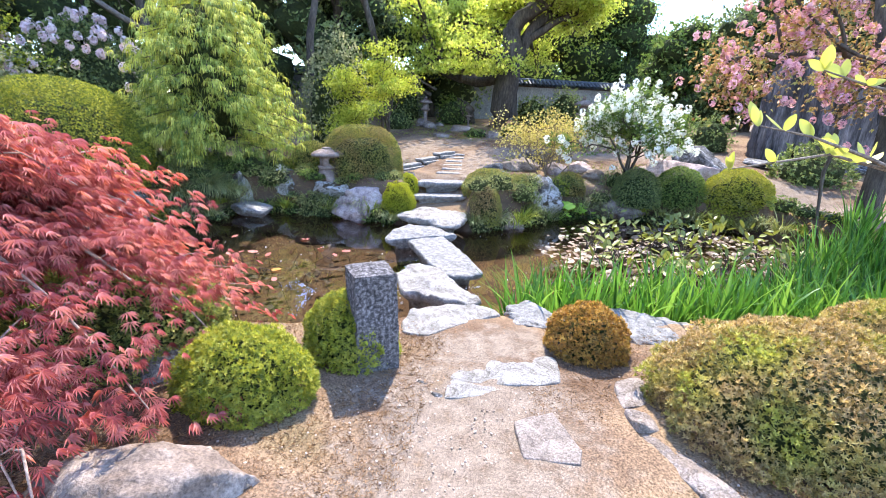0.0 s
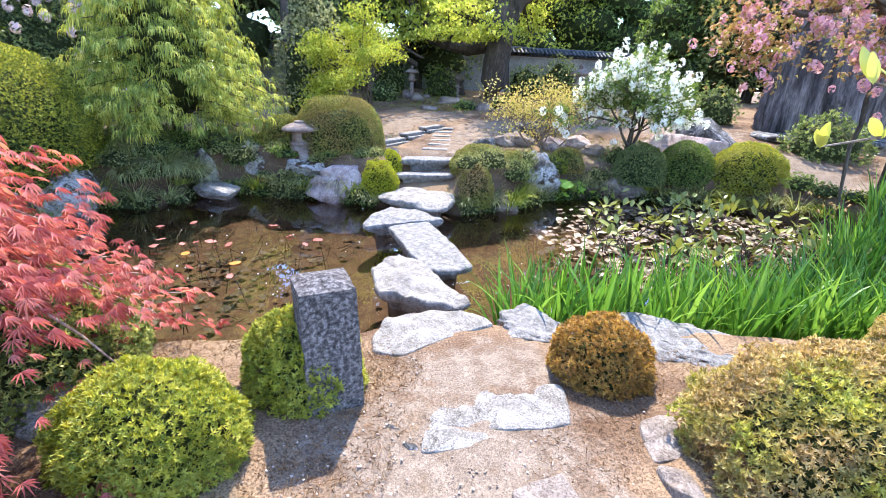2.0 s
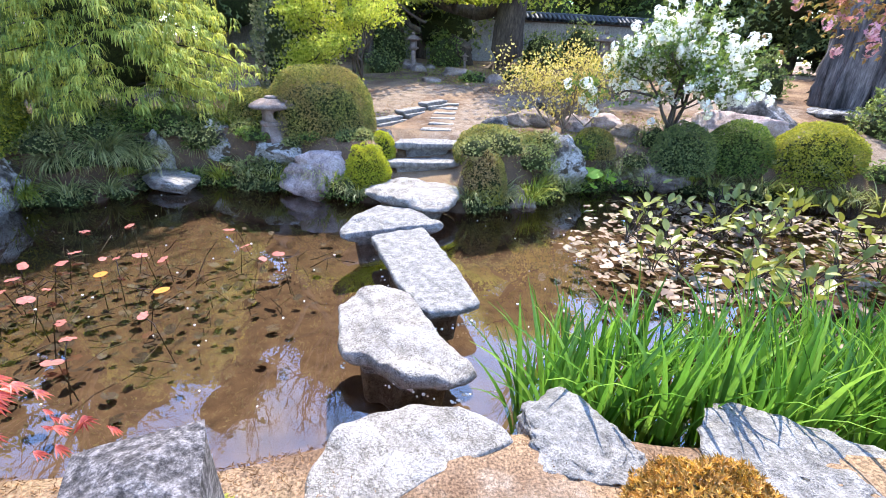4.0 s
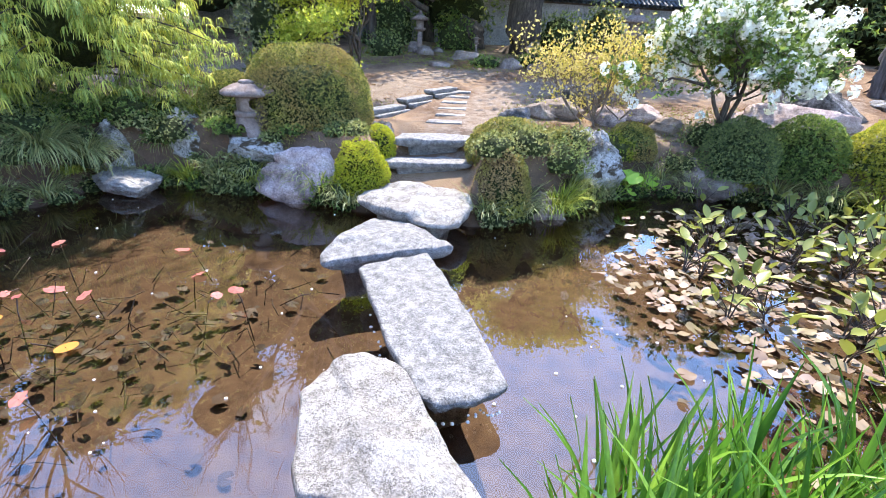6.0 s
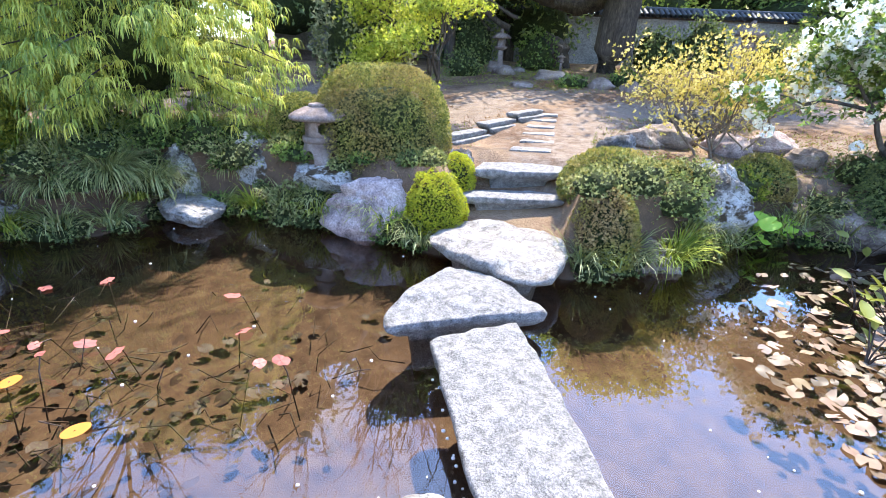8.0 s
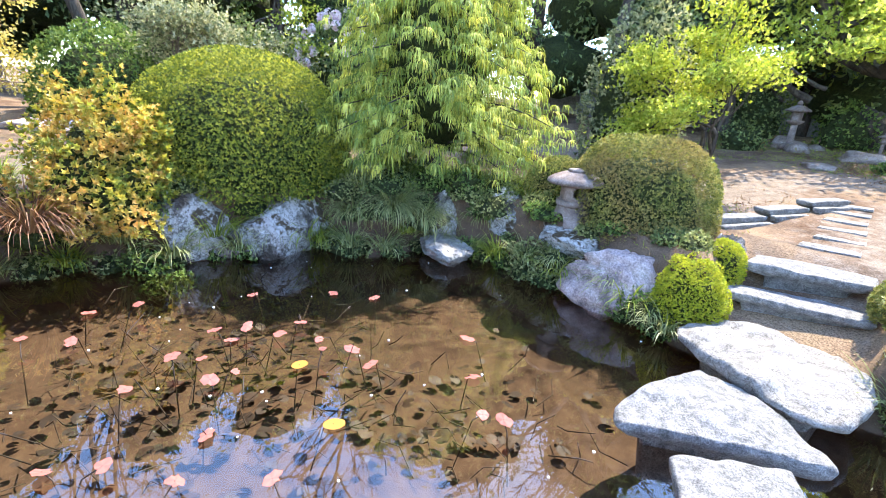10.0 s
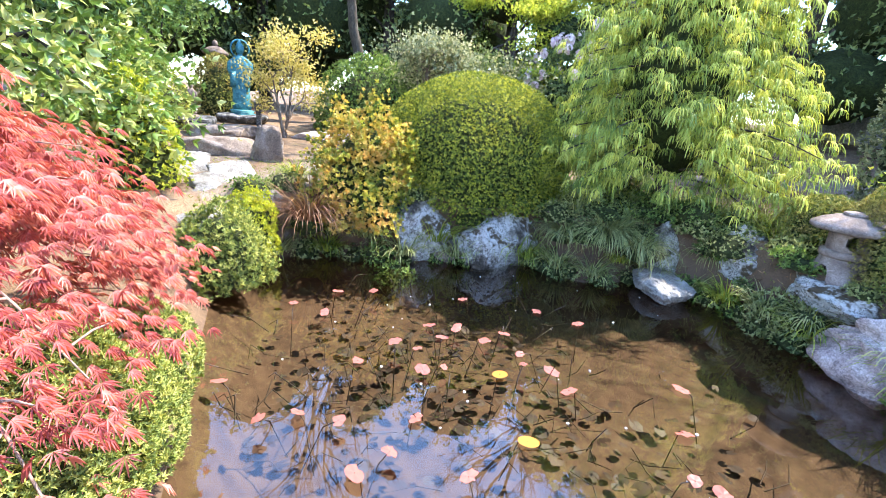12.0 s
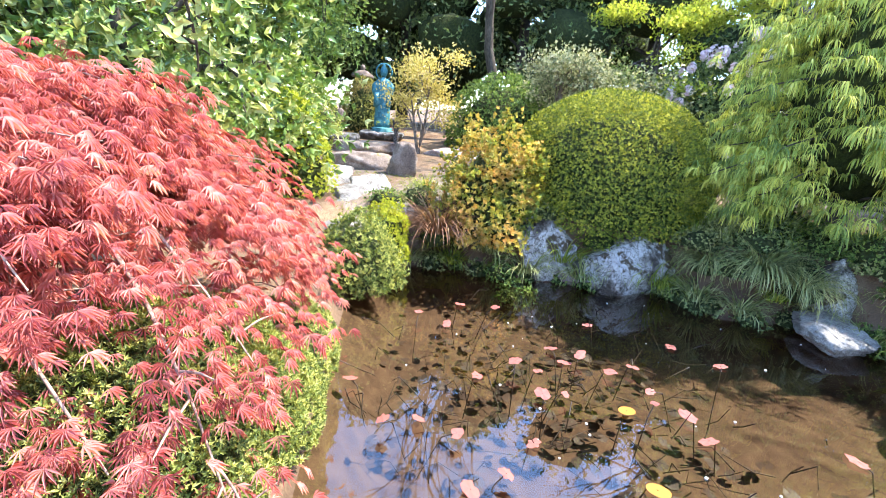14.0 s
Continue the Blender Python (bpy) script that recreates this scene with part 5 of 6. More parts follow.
for k, (x, y, r, h, m) in enumerate([(-2.6, 15.6, 0.4, 0.5, L_DARK), (-1.3, 17.2, 0.5, 0.8, L_MIDDLE), (1.2, 17.8, 0.6, 0.9, L_DARK), (2.2, 18.2, 0.6, 1.1, L_DARK), (-3.0, 17.6, 0.7, 1.3, L_DARK), (0.6, 15.2, 0.3, 0.3, L_MIDDLE), (-0.3, 14.9, 0.3, 0.22, L_MIDDLE), (3.4, 16.8, 0.7, 0.9, L_DARK), (4.6, 15.5, 0.7, 0.9, L_MIDDLE), (5.4, 14.6, 0.5, 0.8, L_DARK)]):
    clipped_bush("bed_plant", (x, y, gz(x, y) - 0.03), (r, r * 0.8, h), 0.05, m, "leafy green plant in the back bed", 260 + k, 0.5, wobble=0.4, group="plants of the back bed")
rh = clipped_bush("rhododendron", (-8.5, 11.3, 0.8), (1.5, 1.3, 2.4), 0.06, L_DARK, "dark rhododendron with balls of pale pink blossom", 234, 0.8, wobble=0.15)
g0 = np.random.default_rng(5)
P, N = dome_points(150, (1.62, 1.42, 1.9), g0, -0.1, 1.0, 0.15, 234)
P[:, 2] += 0.6
V, F = blossom_balls(P, 0.11, g0, 30)
part("blossom", fast_mesh("blossom", V, F, L_PALEPINK), rh, "balls of pale pink flowers")

# ---- weeping threadleaf cypress ----
def thread_cypress(at, r, h, seed):
    g = np.random.default_rng(seed)
    ob = thing("threadleaf_cypress", at, "weeping yellow-green threadleaf cypress", "tree")
    V, F = tubes([(np.array([(0, 0, -0.1), (0.03, 0.02, h * 0.35), (-0.03, 0, h * 0.7), (0, 0, h * 0.95)]), [0.09, 0.07, 0.045, 0.015])], 9)
    part("trunk", fast_mesh("trunk", V, F, M_BARK, True), ob)
    curves, tufts = [], []
    limbs = 120
    for k in range(limbs):
        f = k / limbs
        z = h * (0.13 + 0.86 * (0.55 * f + 0.45 * math.floor(f * 10) / 10))
        a = k * 2.399 + g.normal() * 0.2
        reach = max(0.12, r * (1.0 - 0.66 * max(0.0, z / h - 0.12) ** 1.9) * g.uniform(0.72, 1.08))
        d = np.array([np.cos(a), np.sin(a), 0])
        s = np.linspace(0, 1, 6)
        pts = d[None] * (reach * s)[:, None] + np.array([0, 0, 1.0])[None] * (z + reach * (0.30 * s - 0.40 * s ** 2))[:, None]
        curves.append((pts, np.linspace(0.016, 0.004, 6)))
        for q in range(int(14 + 34 * reach / r)):
            t = g.uniform(0.25, 1.0) ** 0.6
            off = g.normal(size=3) * np.array([0.13, 0.13, 0.045])
            p = d * reach * t + np.array([0, 0, z + reach * (0.30 * t - 0.40 * t * t)]) + off
            tufts.append((p, unit(d + off * 3 + g.normal(size=3) * 0.25)))
    V, F = tubes(curves, 4)
    part("branching", fast_mesh("branching", V, F, M_BARK, True), ob)
    Vs, Fs, base = [], [], 0
    s = np.array([0.35, 0.7, 1.0])
    for p, d in tufts:
        Vs.append(p[None])
        foot = base
        base += 1
        for _ in range(14):
            o = unit(d * 0.6 + g.normal(size=3) * 0.8)
            o[2] = abs(o[2]) * 0.6
            L = g.uniform(0.08, 0.21)
            c = p + o[None] * (L * s * (1 - 0.45 * s))[:, None] + np.array([0, 0, -1.0])[None] * (L * 0.65 * s ** 2)[:, None]
            sd = unit(np.cross(o, np.array([0, 0, 1.0])) + g.normal(size=3) * 0.4)
            w = 0.0052 * (1 - 0.5 * s)
            Vs.append(np.stack([c - sd * w[:, None], c + sd * w[:, None]], 1).reshape(-1, 3))
            Fs.append([(foot, base, base + 1), (base, base + 2, base + 3), (base, base + 3, base + 1), (base + 2, base + 4, base + 5), (base + 2, base + 5, base + 3)])
            base += 6
    part("spray_foliage", fast_mesh("spray_foliage", np.concatenate(Vs), np.concatenate(Fs), L_THREAD), ob, "long hanging thread-like sprays")
    # added blob behind the sprays, coloured dark in place of inner shade
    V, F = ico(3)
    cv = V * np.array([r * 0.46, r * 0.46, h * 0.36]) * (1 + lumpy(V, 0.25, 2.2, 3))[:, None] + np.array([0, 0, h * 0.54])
    part("shaded_heart", fast_mesh("shaded_heart", cv, F, M_CORE, True), ob, "solid core of the tree, darkened as shade between sprays")
    return ob


thread_cypress((-4.28, 9.55, 0.62), 1.36, 2.85, 301)

# ---- red laceleaf maple ----
def lace_maple(at, seed):
    g = np.random.default_rng(seed)
    ob = thing("red_maple", at, "spreading red laceleaf maple hanging to the water", "tree")
    curves, pads = [], []
    hub = np.array([0, 0, 0.75])
    curves.append((np.array([(0.02, 0, -0.1), (0.06, 0.05, 0.25), (-0.05, 0.02, 0.5), hub]), [0.075, 0.065, 0.055, 0.045]))
    for k in range(64):
        a = k * 2.399 + g.normal() * 0.2
        lev = k / 64
        d = np.array([np.cos(a), np.sin(a), 0])
        reach = (1.45 - 0.85 * lev ** 1.5) * g.uniform(0.8, 1.05) * (1 + 0.1 * np.sin(a))
        top = 0.92 + 0.46 * lev
        s = np.linspace(0, 1, 8)
        z = hub[2] + (top - hub[2] + 0.1) * np.sin(np.minimum(s * 1.5, 1) * np.pi / 2) - (0.72 - 0.33 * lev) * s ** 2.6 * reach
        side = np.array([-d[1], d[0], 0]) * g.normal() * 0.25
        pts = d[None] * (reach * s)[:, None] + side[None] * (s ** 2)[:, None]
        pts[:, 2] += z
        ends = np.nonzero((pts[:, 2] > 0.5) | (pts[:, 1] > 0.6) | (pts[:, 1] < 0.0))[0].max() + 1
        curves.append((pts[:ends], (np.linspace(0.015, 0.003, 8) * (1.2 - 0.5 * lev))[:ends]))
        for q in range(38):
            t = g.uniform(0.25, 1.04)
            i = min(int(t * 7), 6)
            f = t * 7 - i
            p = pts[i] * (1 - f) + pts[min(i + 1, 7)] * f
            off = g.normal(size=3) * np.array([0.15, 0.15, 0.035])
            if p[2] < 0.5 and 0.0 < p[1] < 0.6:
                continue
            pads.append((p + off - np.array([0, 0, 0.0]), unit(d + off * 4 * np.array([1, 1, 0]) + g.normal(size=3) * 0.2), t))
            if q % 6 == 0:
                curves.append((np.array([p, p + off * 0.5 + np.array([0, 0, 0.015]), p + off]), [0.005, 0.004, 0.002]))
    V, F = tubes(curves[:1], 10)
    part("trunk", fast_mesh("trunk", V, F, M_REDTWIG, True), ob)
    V, F = tubes(curves[1:], 5)
    part("branching", fast_mesh("branching", V, F, M_REDTWIG, True), ob, "pale arching branches")
    P, D = [], []
    for p, d, t in pads:
        for _ in range(12):
            P.append(p + g.normal(size=3) * np.array([0.065, 0.065, 0.026]))
            D.append(d + g.normal(size=3) * 0.5)
    P, D = np.array(P), np.array(D)
    D[:, 2] = -np.abs(D[:, 2]) * 0.6 - 0.28
    X = unit(D)
    Y = unit(np.cross(np.array([[0, 0, 1.0]]), X))
    R = np.stack([X, Y, np.cross(X, Y)], 1)
    TV, TF = lace_leaf()
    V, F = scatter(TV, TF, P, R, g.uniform(0.044, 0.078, len(P)))
    part("foliage", fast_mesh("foliage", V, F, L_RED), ob, "finely cut red leaves")
    return ob


lace_maple((-2.0, 3.62, 0.27), 302)

# ---- trees ----
leafy_tree("small_maple", (-2.15, 11.9, 0.72), "small maple with bright yellow-green leaves", 303, L_YMAPLE, 2.0, 0.045, (0.62, 0.55, 0.78), 0.042, 9000, M_BARK, 3, 3, 0.8, 0.02, clump=0.14, flat=0.7, stems=2)
leafy_tree("flowering_shrub", (2.80, 11.05, 0.60), "white-flowering shrub tree with several dark stems", 304, L_MIDDLE, 1.50, 0.035, (0.74, 0.68, 0.48), 0.05, 6000, M_BARK, 3, 3, 0.6, 0.04, clump=0.13, stems=4, flowers=(L_WHITEFL, 380, 0.08, "clusters of white flowers"), clear=0.5)
leafy_tree("spring_shrub", (1.28, 11.1, 0.6), "thin shrub with pale yellow young leaves", 305, L_THIN, 1.12, 0.018, (0.60, 0.50, 0.42), 0.034, 3000, M_TWIG, 3, 3, 0.55, 0.08, clump=0.10, stems=6, category="shrub")
leafy_tree("shade_tree", (0.15, 17.0, 1.2), "big old tree with a leaning dark trunk and light green canopy", 306, L_CANOPY, 4.5, 0.46, (5.0, 2.4, 1.3), 0.085, 36000, M_BARK, 4, 4, 0.7, 0.05, lean=(0.28, 0, 1), clump=0.34, flat=0.85, first=0.30, clear=1.45)
leafy_tree("cherry_tree", (6.1, 9.9, 0.4), "gnarled cherry tree with pink blossom and bronze leaves", 307, L_CHERRY, 5.0, 0.16, (2.8, 1.9, 0.95), 0.05, 9500, M_BARK, 4, 3, 0.8, 0.01, lean=(-0.35, 0.1, 1), clump=0.2, first=0.4, flowers=(L_PINKFL, 900, 0.07, "pink double blossom"))
leafy_tree("small_tree", (-8.9, 5.5, 0.8), "little tree with yellow-green leaves beside the statue", 308, L_THIN, 1.7, 0.04, (0.48, 0.48, 0.55), 0.04, 3600, M_TWIG, 3, 3, 0.6, 0.05, clump=0.12, stems=2)
leafy_tree("garden_tree", (-8.6, 8.2, 0.8), "grey-green shrub tree with pale thin stems", 309, L_GREYGREEN, 1.95, 0.05, (1.15, 1.0, 0.6), 0.055, 7000, M_TWIG, 3, 3, 0.6, 0.05, clump=0.2, stems=4)
leafy_tree("broadleaf_tree", (-4.9, 2.9, 0.45), "evergreen with long glossy broad leaves", 310, L_BROAD, 2.9, 0.08, (1.35, 1.2, 1.0), 0.095, 8000, M_BARK, 3, 3, 0.7, 0.02, clump=0.28, stems=2, tilt=0.8)
leafy_tree("conifer", (-12.2, 2.6, 1.0), "upright bright green conifer", 311, L_MIDDLE, 5.0, 0.1, (1.0, 1.0, 2.2), 0.085, 9000, M_BARK, 4, 3, 0.7, 0.05, clump=0.28)
leafy_tree("layered_maple", (-10.2, 10.6, 0.9), "tree with a flat layer of bright green leaves", 312, L_YMAPLE, 3.1, 0.07, (1.7, 1.4, 0.3), 0.06, 7000, M_BARK, 3, 3, 0.8, 0.0, clump=0.22, flat=1.0)


def background_tree(at, h, r, seed, mat, label, leaf=0.14, lumps=16, per=300):
    """A dense tree of the wood behind: trunk, limbs to each leaf mass, uneven leaf masses from near the ground up."""
    g = np.random.default_rng(seed)
    ob = thing("woodland_tree", at, label, "tree", "trees behind the garden")
    cs, cur = [], [(np.array([(0, 0, -0.3), (0.1, 0, h * 0.4), (0, 0.1, h * 0.85)]), [0.2, 0.14, 0.05])]
    for k in range(lumps):
        z = h * (0.10 + 0.86 * (k + 0.5) / lumps)
        a = k * 2.4 + g.normal() * 0.3
        rr = r * (1.05 - 0.6 * (z / h) ** 2) * g.uniform(0.35, 0.8)
        c = np.array([np.cos(a) * rr, np.sin(a) * rr, z])
        cs.append((c, r * g.uniform(0.42, 0.68)))
        cur.append((np.array([(0, 0, z * 0.8), c * 0.6 + np.array([0, 0, z * 0.36]), c]), [0.06, 0.04, 0.02]))
    V, F = tubes(cur[:1], 8)
    part("trunk", fast_mesh("trunk", V, F, M_BARK, True), ob)
    V, F = tubes(cur[1:], 5)
    part("branching", fast_mesh("branching", V, F, M_BARK, True), ob)
    P, N, CV, CF, base = [], [], [], [], 0
    IV, IF = ico(2)
    for c, q in cs:
        p, n = dome_points(per, (q, q, q * 0.75), g, -0.7, 1.0, 0.3, seed)
        P.append(p * g.uniform(0.7, 1.1, per)[:, None] + c)
        N.append(n)
        # a dark ball inside each leaf mass, painting the crown's inner shade
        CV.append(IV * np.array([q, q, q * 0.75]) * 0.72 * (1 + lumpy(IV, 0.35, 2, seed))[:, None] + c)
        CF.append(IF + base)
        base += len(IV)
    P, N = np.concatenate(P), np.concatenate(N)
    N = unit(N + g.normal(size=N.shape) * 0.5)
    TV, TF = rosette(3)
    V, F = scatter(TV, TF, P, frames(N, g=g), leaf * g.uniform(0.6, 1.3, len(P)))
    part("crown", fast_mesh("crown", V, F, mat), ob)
    part("shaded_heart", fast_mesh("shaded_heart", np.concatenate(CV), np.concatenate(CF), M_CORE, True), ob, "solid cores of the crown, darkened as shade between leaves")
    return ob


for k, (x, y, h, r, m) in enumerate([(-16, 1.5, 7.5, 2.2, L_DARK), (-16, 5, 7, 2.3, L_DARK), (-15.5, 8.6, 7.5, 2.4, L_DARK), (-14, 12, 7, 2.4, L_MIDDLE), (-11.5, 14.8, 7.5, 2.4, L_DARK),
                                     (-8.6, 17, 8, 2.3, L_DARK), (-5.2, 17.6, 6.5, 1.9, L_DARK), (-2.6, 20.2, 6.2, 1.8, L_DARK), (-6, 21, 9, 2.6, L_DARK), (2.0, 25.5, 5.5, 2.4, L_CANOPY), (5.0, 27, 4.6, 2.4, L_MIDDLE),
                                     (10.5, 16.5, 5.0, 2.2, L_DARK), (13, 15, 7, 2.5, L_DARK), (12.5, 10, 6, 2.2, L_MIDDLE), (-1, 27, 8, 2.8, L_CANOPY), (-12.5, -1.5, 6.5, 2.2, L_MIDDLE), (-8.5, 0.6, 5.0, 1.7, L_DARK), (-19.5, 4, 8, 2.6, L_DARK), (-18.5, 11, 8, 2.8, L_DARK), (8.6, 20.5, 3.3, 1.7, L_DARK), (7.0, 22.5, 2.9, 1.6, L_MIDDLE), (11.0, 19.0, 4.0, 1.8, L_DARK)]):
    background_tree((x, y, gz(x, y) - 0.05), h * 1.25, r, 400 + k, m, "dense evergreen woodland tree" if m is L_DARK else "leafy green woodland tree")


def bare_tree(at, h, seed):
    g = np.random.default_rng(seed)
    ob = thing("bare_tree", at, "tall bare tree with fine twigs", "tree", "bare trees")
    c, t = branches((0, 0, -0.1), (0, 0, 1), h * 0.38, 0.14, 5, g, 3, 0.5, 0.06, 0.12, 0.72)
    V, F = tubes(c[:1], 8)
    part("trunk", fast_mesh("trunk", V, F, M_BARK, True), ob)
    V, F = tubes(c[1:], 4)
    part("branching", fast_mesh("branching", V, F, M_TWIG, True), ob)


for x, y, h, k in ((-4.5, 14.4, 11.0, 501), (-3.4, 17.2, 10.5, 502), (-11.2, 7.5, 9.5, 503), (-7.6, 12.6, 10.5, 504)):
    bare_tree((x, y, gz(x, y)), h, k)


# ---- magnolia at the path's right ----
def magnolia(at, seed):
    g = np.random.default_rng(seed)
    ob = thing("magnolia", at, "young magnolia with large fresh yellow-green leaves", "tree")
    B = np.array
    cur = [(B([(0, 0, -0.1), (0.03, 0, 0.7), (-0.08, 0.02, 1.35), (-0.1, 0, 2.1), (0.0, 0, 2.8)]), [0.05, 0.045, 0.038, 0.026, 0.012]),
           (B([(-0.08, 0.02, 1.3), (-0.5, -0.1, 1.33), (-0.95, -0.25, 1.42), (-1.45, -0.42, 1.34)]), [0.014, 0.010, 0.007, 0.003]),
           (B([(-0.1, 0, 1.62), (-0.5, -0.05, 1.70), (-0.85, -0.2, 1.74), (-1.15, -0.4, 1.78)]), [0.012, 0.009, 0.006, 0.003]),
           (B([(-0.5, -0.1, 1.33), (-0.8, -0.25, 1.42), (-1.1, -0.35, 1.5), (-1.4, -0.5, 1.54)]), [0.013, 0.009, 0.006, 0.003]),
           (B([(-0.1, 0, 2.0), (-0.5, -0.3, 1.95), (-0.95, -0.55, 1.92)]), [0.014, 0.009, 0.004])]
    V, F = tubes(cur[:1], 9)
    part("trunk", fast_mesh("trunk", V, F, M_TWIG, True), ob)
    V, F = tubes(cur[1:], 7)
    part("branching", fast_mesh("branching", V, F, M_TWIG, True), ob)
    s = np.linspace(0, 1, 7)
    w = 0.24 * np.sin(np.pi * np.clip(s * 0.93 + 0.05, 0, 1)) ** 0.75
    TV = np.concatenate([np.column_stack([s, -w, 0.22 * w + 0.12 * s ** 2]), np.column_stack([s, 0 * w, 0.10 * s ** 2]), np.column_stack([s, w, 0.22 * w + 0.12 * s ** 2])])
    i = np.arange(6)
    TF = np.concatenate([np.column_stack([i, i + 1, i + 8, i + 7]), np.column_stack([i + 7, i + 8, i + 15, i + 14])])
    P, N = [], []
    for pts, _ in cur[1:]:
        for k in range(1, len(pts)):
            for f in ((0.55, 1.0) if k > 1 else (0.9,)):
                p = pts[k - 1] * (1 - f) + pts[k] * f
                for _ in range(3 if f == 1.0 else 2):
                    d = unit(g.normal(size=3) * 0.6 + B([-0.3, -0.1, 0.75]))
                    P.append(p)
                    N.append(d)
    P, N = np.array(P), np.array(N)
    Y = unit(np.cross(N, g.normal(size=N.shape)))
    R = np.stack([N, Y, np.cross(N, Y)], 1)
    for q in range(len(P)):
        V, F = scatter(TV, TF, P[q:q + 1], R[q:q + 1], np.array([g.uniform(0.06, 0.115)]))
        part("leaf", fast_mesh("leaf", V, F, L_MAGNOLIA, True), ob)
    return ob


magnolia((3.25, 4.85, 0.25), 601)

# ---- grasses on the bank ----
def sedge_clump(at, seed, mat, label, n, length, spread, bend, width=0.008):
    g = np.random.default_rng(seed)
    ob = thing("sedge_clump", at, label, "grass clump", "bank sedges")
    V, F = blades(n, g, length, width, spread, bend, 0.10, 5)
    part("foliage", fast_mesh("foliage", V, F, mat), ob)
    # base lump in M_CORE, so shade between the blades is in its colour
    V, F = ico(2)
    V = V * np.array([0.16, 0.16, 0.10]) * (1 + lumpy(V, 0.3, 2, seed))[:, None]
    part("root_mat", fast_mesh("root_mat", V, F, M_CORE, True), ob, "matted base in the shade-dark core colour")
    return ob


sedge_clump((-4.72, 5.68, 0.34), 701, L_DEADSEDGE, "brown drooping sedge clump at the shore", 420, 0.62, 0.5, 1.9, 0.011)
for k, (x, y, z, n, L) in enumerate([(-3.85, 8.58, 0.42, 1000, 0.5), (-4.15, 8.3, 0.36, 600, 0.4), (-3.66, 8.85, 0.32, 500, 0.5), (-4.55, 8.25, 0.3, 200, 0.35), (-3.45, 9.62, 0.42, 220, 0.35), (-2.2, 9.28, 0.22, 220, 0.3),
                                     (-3.35, 9.5, 0.35, 200, 0.34), (-5.0, 5.95, 0.22, 160, 0.3), (-4.75, 6.45, 0.12, 180, 0.26), (-1.2, 9.12, 0.12, 140, 0.22), (0.62, 9.3, 0.1, 150, 0.26)]):
    sedge_clump((x, y, z), 710 + k, L_SEDGE, "dark green drooping sedge clump on the bank", n, L, 0.75, 2.3, 0.009)

# ---- water plants ----
def one_blade(seed, bend):
    """A sword-shaped leaf, one metre long, arching towards +x."""
    s = np.linspace(0, 1, 7)
    th = 0.04 + bend * s ** 1.6
    x = np.concatenate([[0], np.cumsum(np.sin(th[1:]) / 6)])
    z = np.concatenate([[0], np.cumsum(np.cos(th[1:]) / 6)])
    w = 0.022 * (0.75 + 0.25 * np.sin(s * 3)) * (1 - s ** 2.4) + 0.0008
    V = np.concatenate([np.column_stack([x, -w, z]), np.column_stack([x + 0.006, 0 * w, z]), np.column_stack([x, w, z])])
    i = np.arange(6)
    return fast_mesh("blade", V, np.concatenate([np.column_stack([i, i + 1, i + 8, i + 7]), np.column_stack([i + 7, i + 8, i + 15, i + 14])]), L_IRISBLADE, True)


blade_meshes = [one_blade(k, b) for k, b in enumerate((0.12, 0.25, 0.42, 0.65, 1.0))]


def iris_clump(at, n, s, g):
    ob = thing("iris_clump", at, "clump of upright bright green iris blades in the pond", "water plant", "irises in the pond")
    for _ in range(n):
        a = g.uniform(0, 360)
        L = 0.70 * s * g.uniform(0.65, 1.12)
        b = part("blade", blade_meshes[g.integers(0, 5)], ob)
        r = g.uniform(0, 0.07)
        b.matrix_basis = pose(r * math.cos(radians(a)), r * math.sin(radians(a)), 0, 0, 0, a) @ pose(0, 0, 0, g.uniform(-6, 6), g.uniform(0, 9), g.uniform(-70, 70)) @ Matrix.Diagonal((L, L * g.uniform(0.9, 1.3), L, 1))
    return ob


g1 = np.random.default_rng(9)
spots = []
tries = 0
while len(spots) < 270 and tries < 12000:
    tries += 1
    x, y = g1.uniform(0.9, 5.5), g1.uniform(5.85, 9.9)
    top = 6.45 + 0.28 * max(0, x - 1.3) if x < 3.6 else 7.1 + 1.1 * (x - 3.6)
    if y > top or (x > 3.6 and y > 9.6):
        continue
    if all((x - a) ** 2 + (y - b) ** 2 > 0.0135 for a, b in spots):
        spots.append((x, y))
for k, (x, y) in enumerate(spots):
    iris_clump((x, y, gz(x, y) - 0.02), 12, g1.uniform(1.0, 1.22) * (1.0 if y < 7.5 else 1.1), g1)


def pad_shape(n=11, curl=0.12, notch=0.3):
    a = np.linspace(notch, 2 * np.pi - notch, n)
    V = np.concatenate([[(0, 0, 0)], np.column_stack([np.cos(a), np.sin(a) * 0.85, curl * np.sin(a * 3)])])
    F = np.array([(0, k, k + 1) for k in range(1, n)])
    return V, F


def lily_field():
    g = np.random.default_rng(11)
    P = []
    while len(P) < 1700:
        x, y = g.uniform(1.1, 5.2), g.uniform(6.4, 10.2)
        if y > 10.1 - 0.2 * abs(x - 3) or x < 1.35 + 0.42 * abs(y - 8.3) + g.normal() * 0.2:
            continue
        P.append((x, y, 0.006 + 0.02 * g.random()))
    P = np.array(P)
    N = unit(np.column_stack([g.normal(size=(len(P), 2)) * 0.22, np.ones(len(P))]))
    TV, TF = pad_shape()
    V, F = scatter(TV, TF, P, frames(N, g=g), (g.uniform(0.02, 0.062, len(P))[:, None, None] * np.array([1.0, 1.0, 1.0])))
    ob = new("lily_pads", fast_mesh("lily_pads", V, F, L_PAD))
    tagged(ob, "floating withered lily pads and plant litter", "lily pads", kind="stuff")


lily_field()


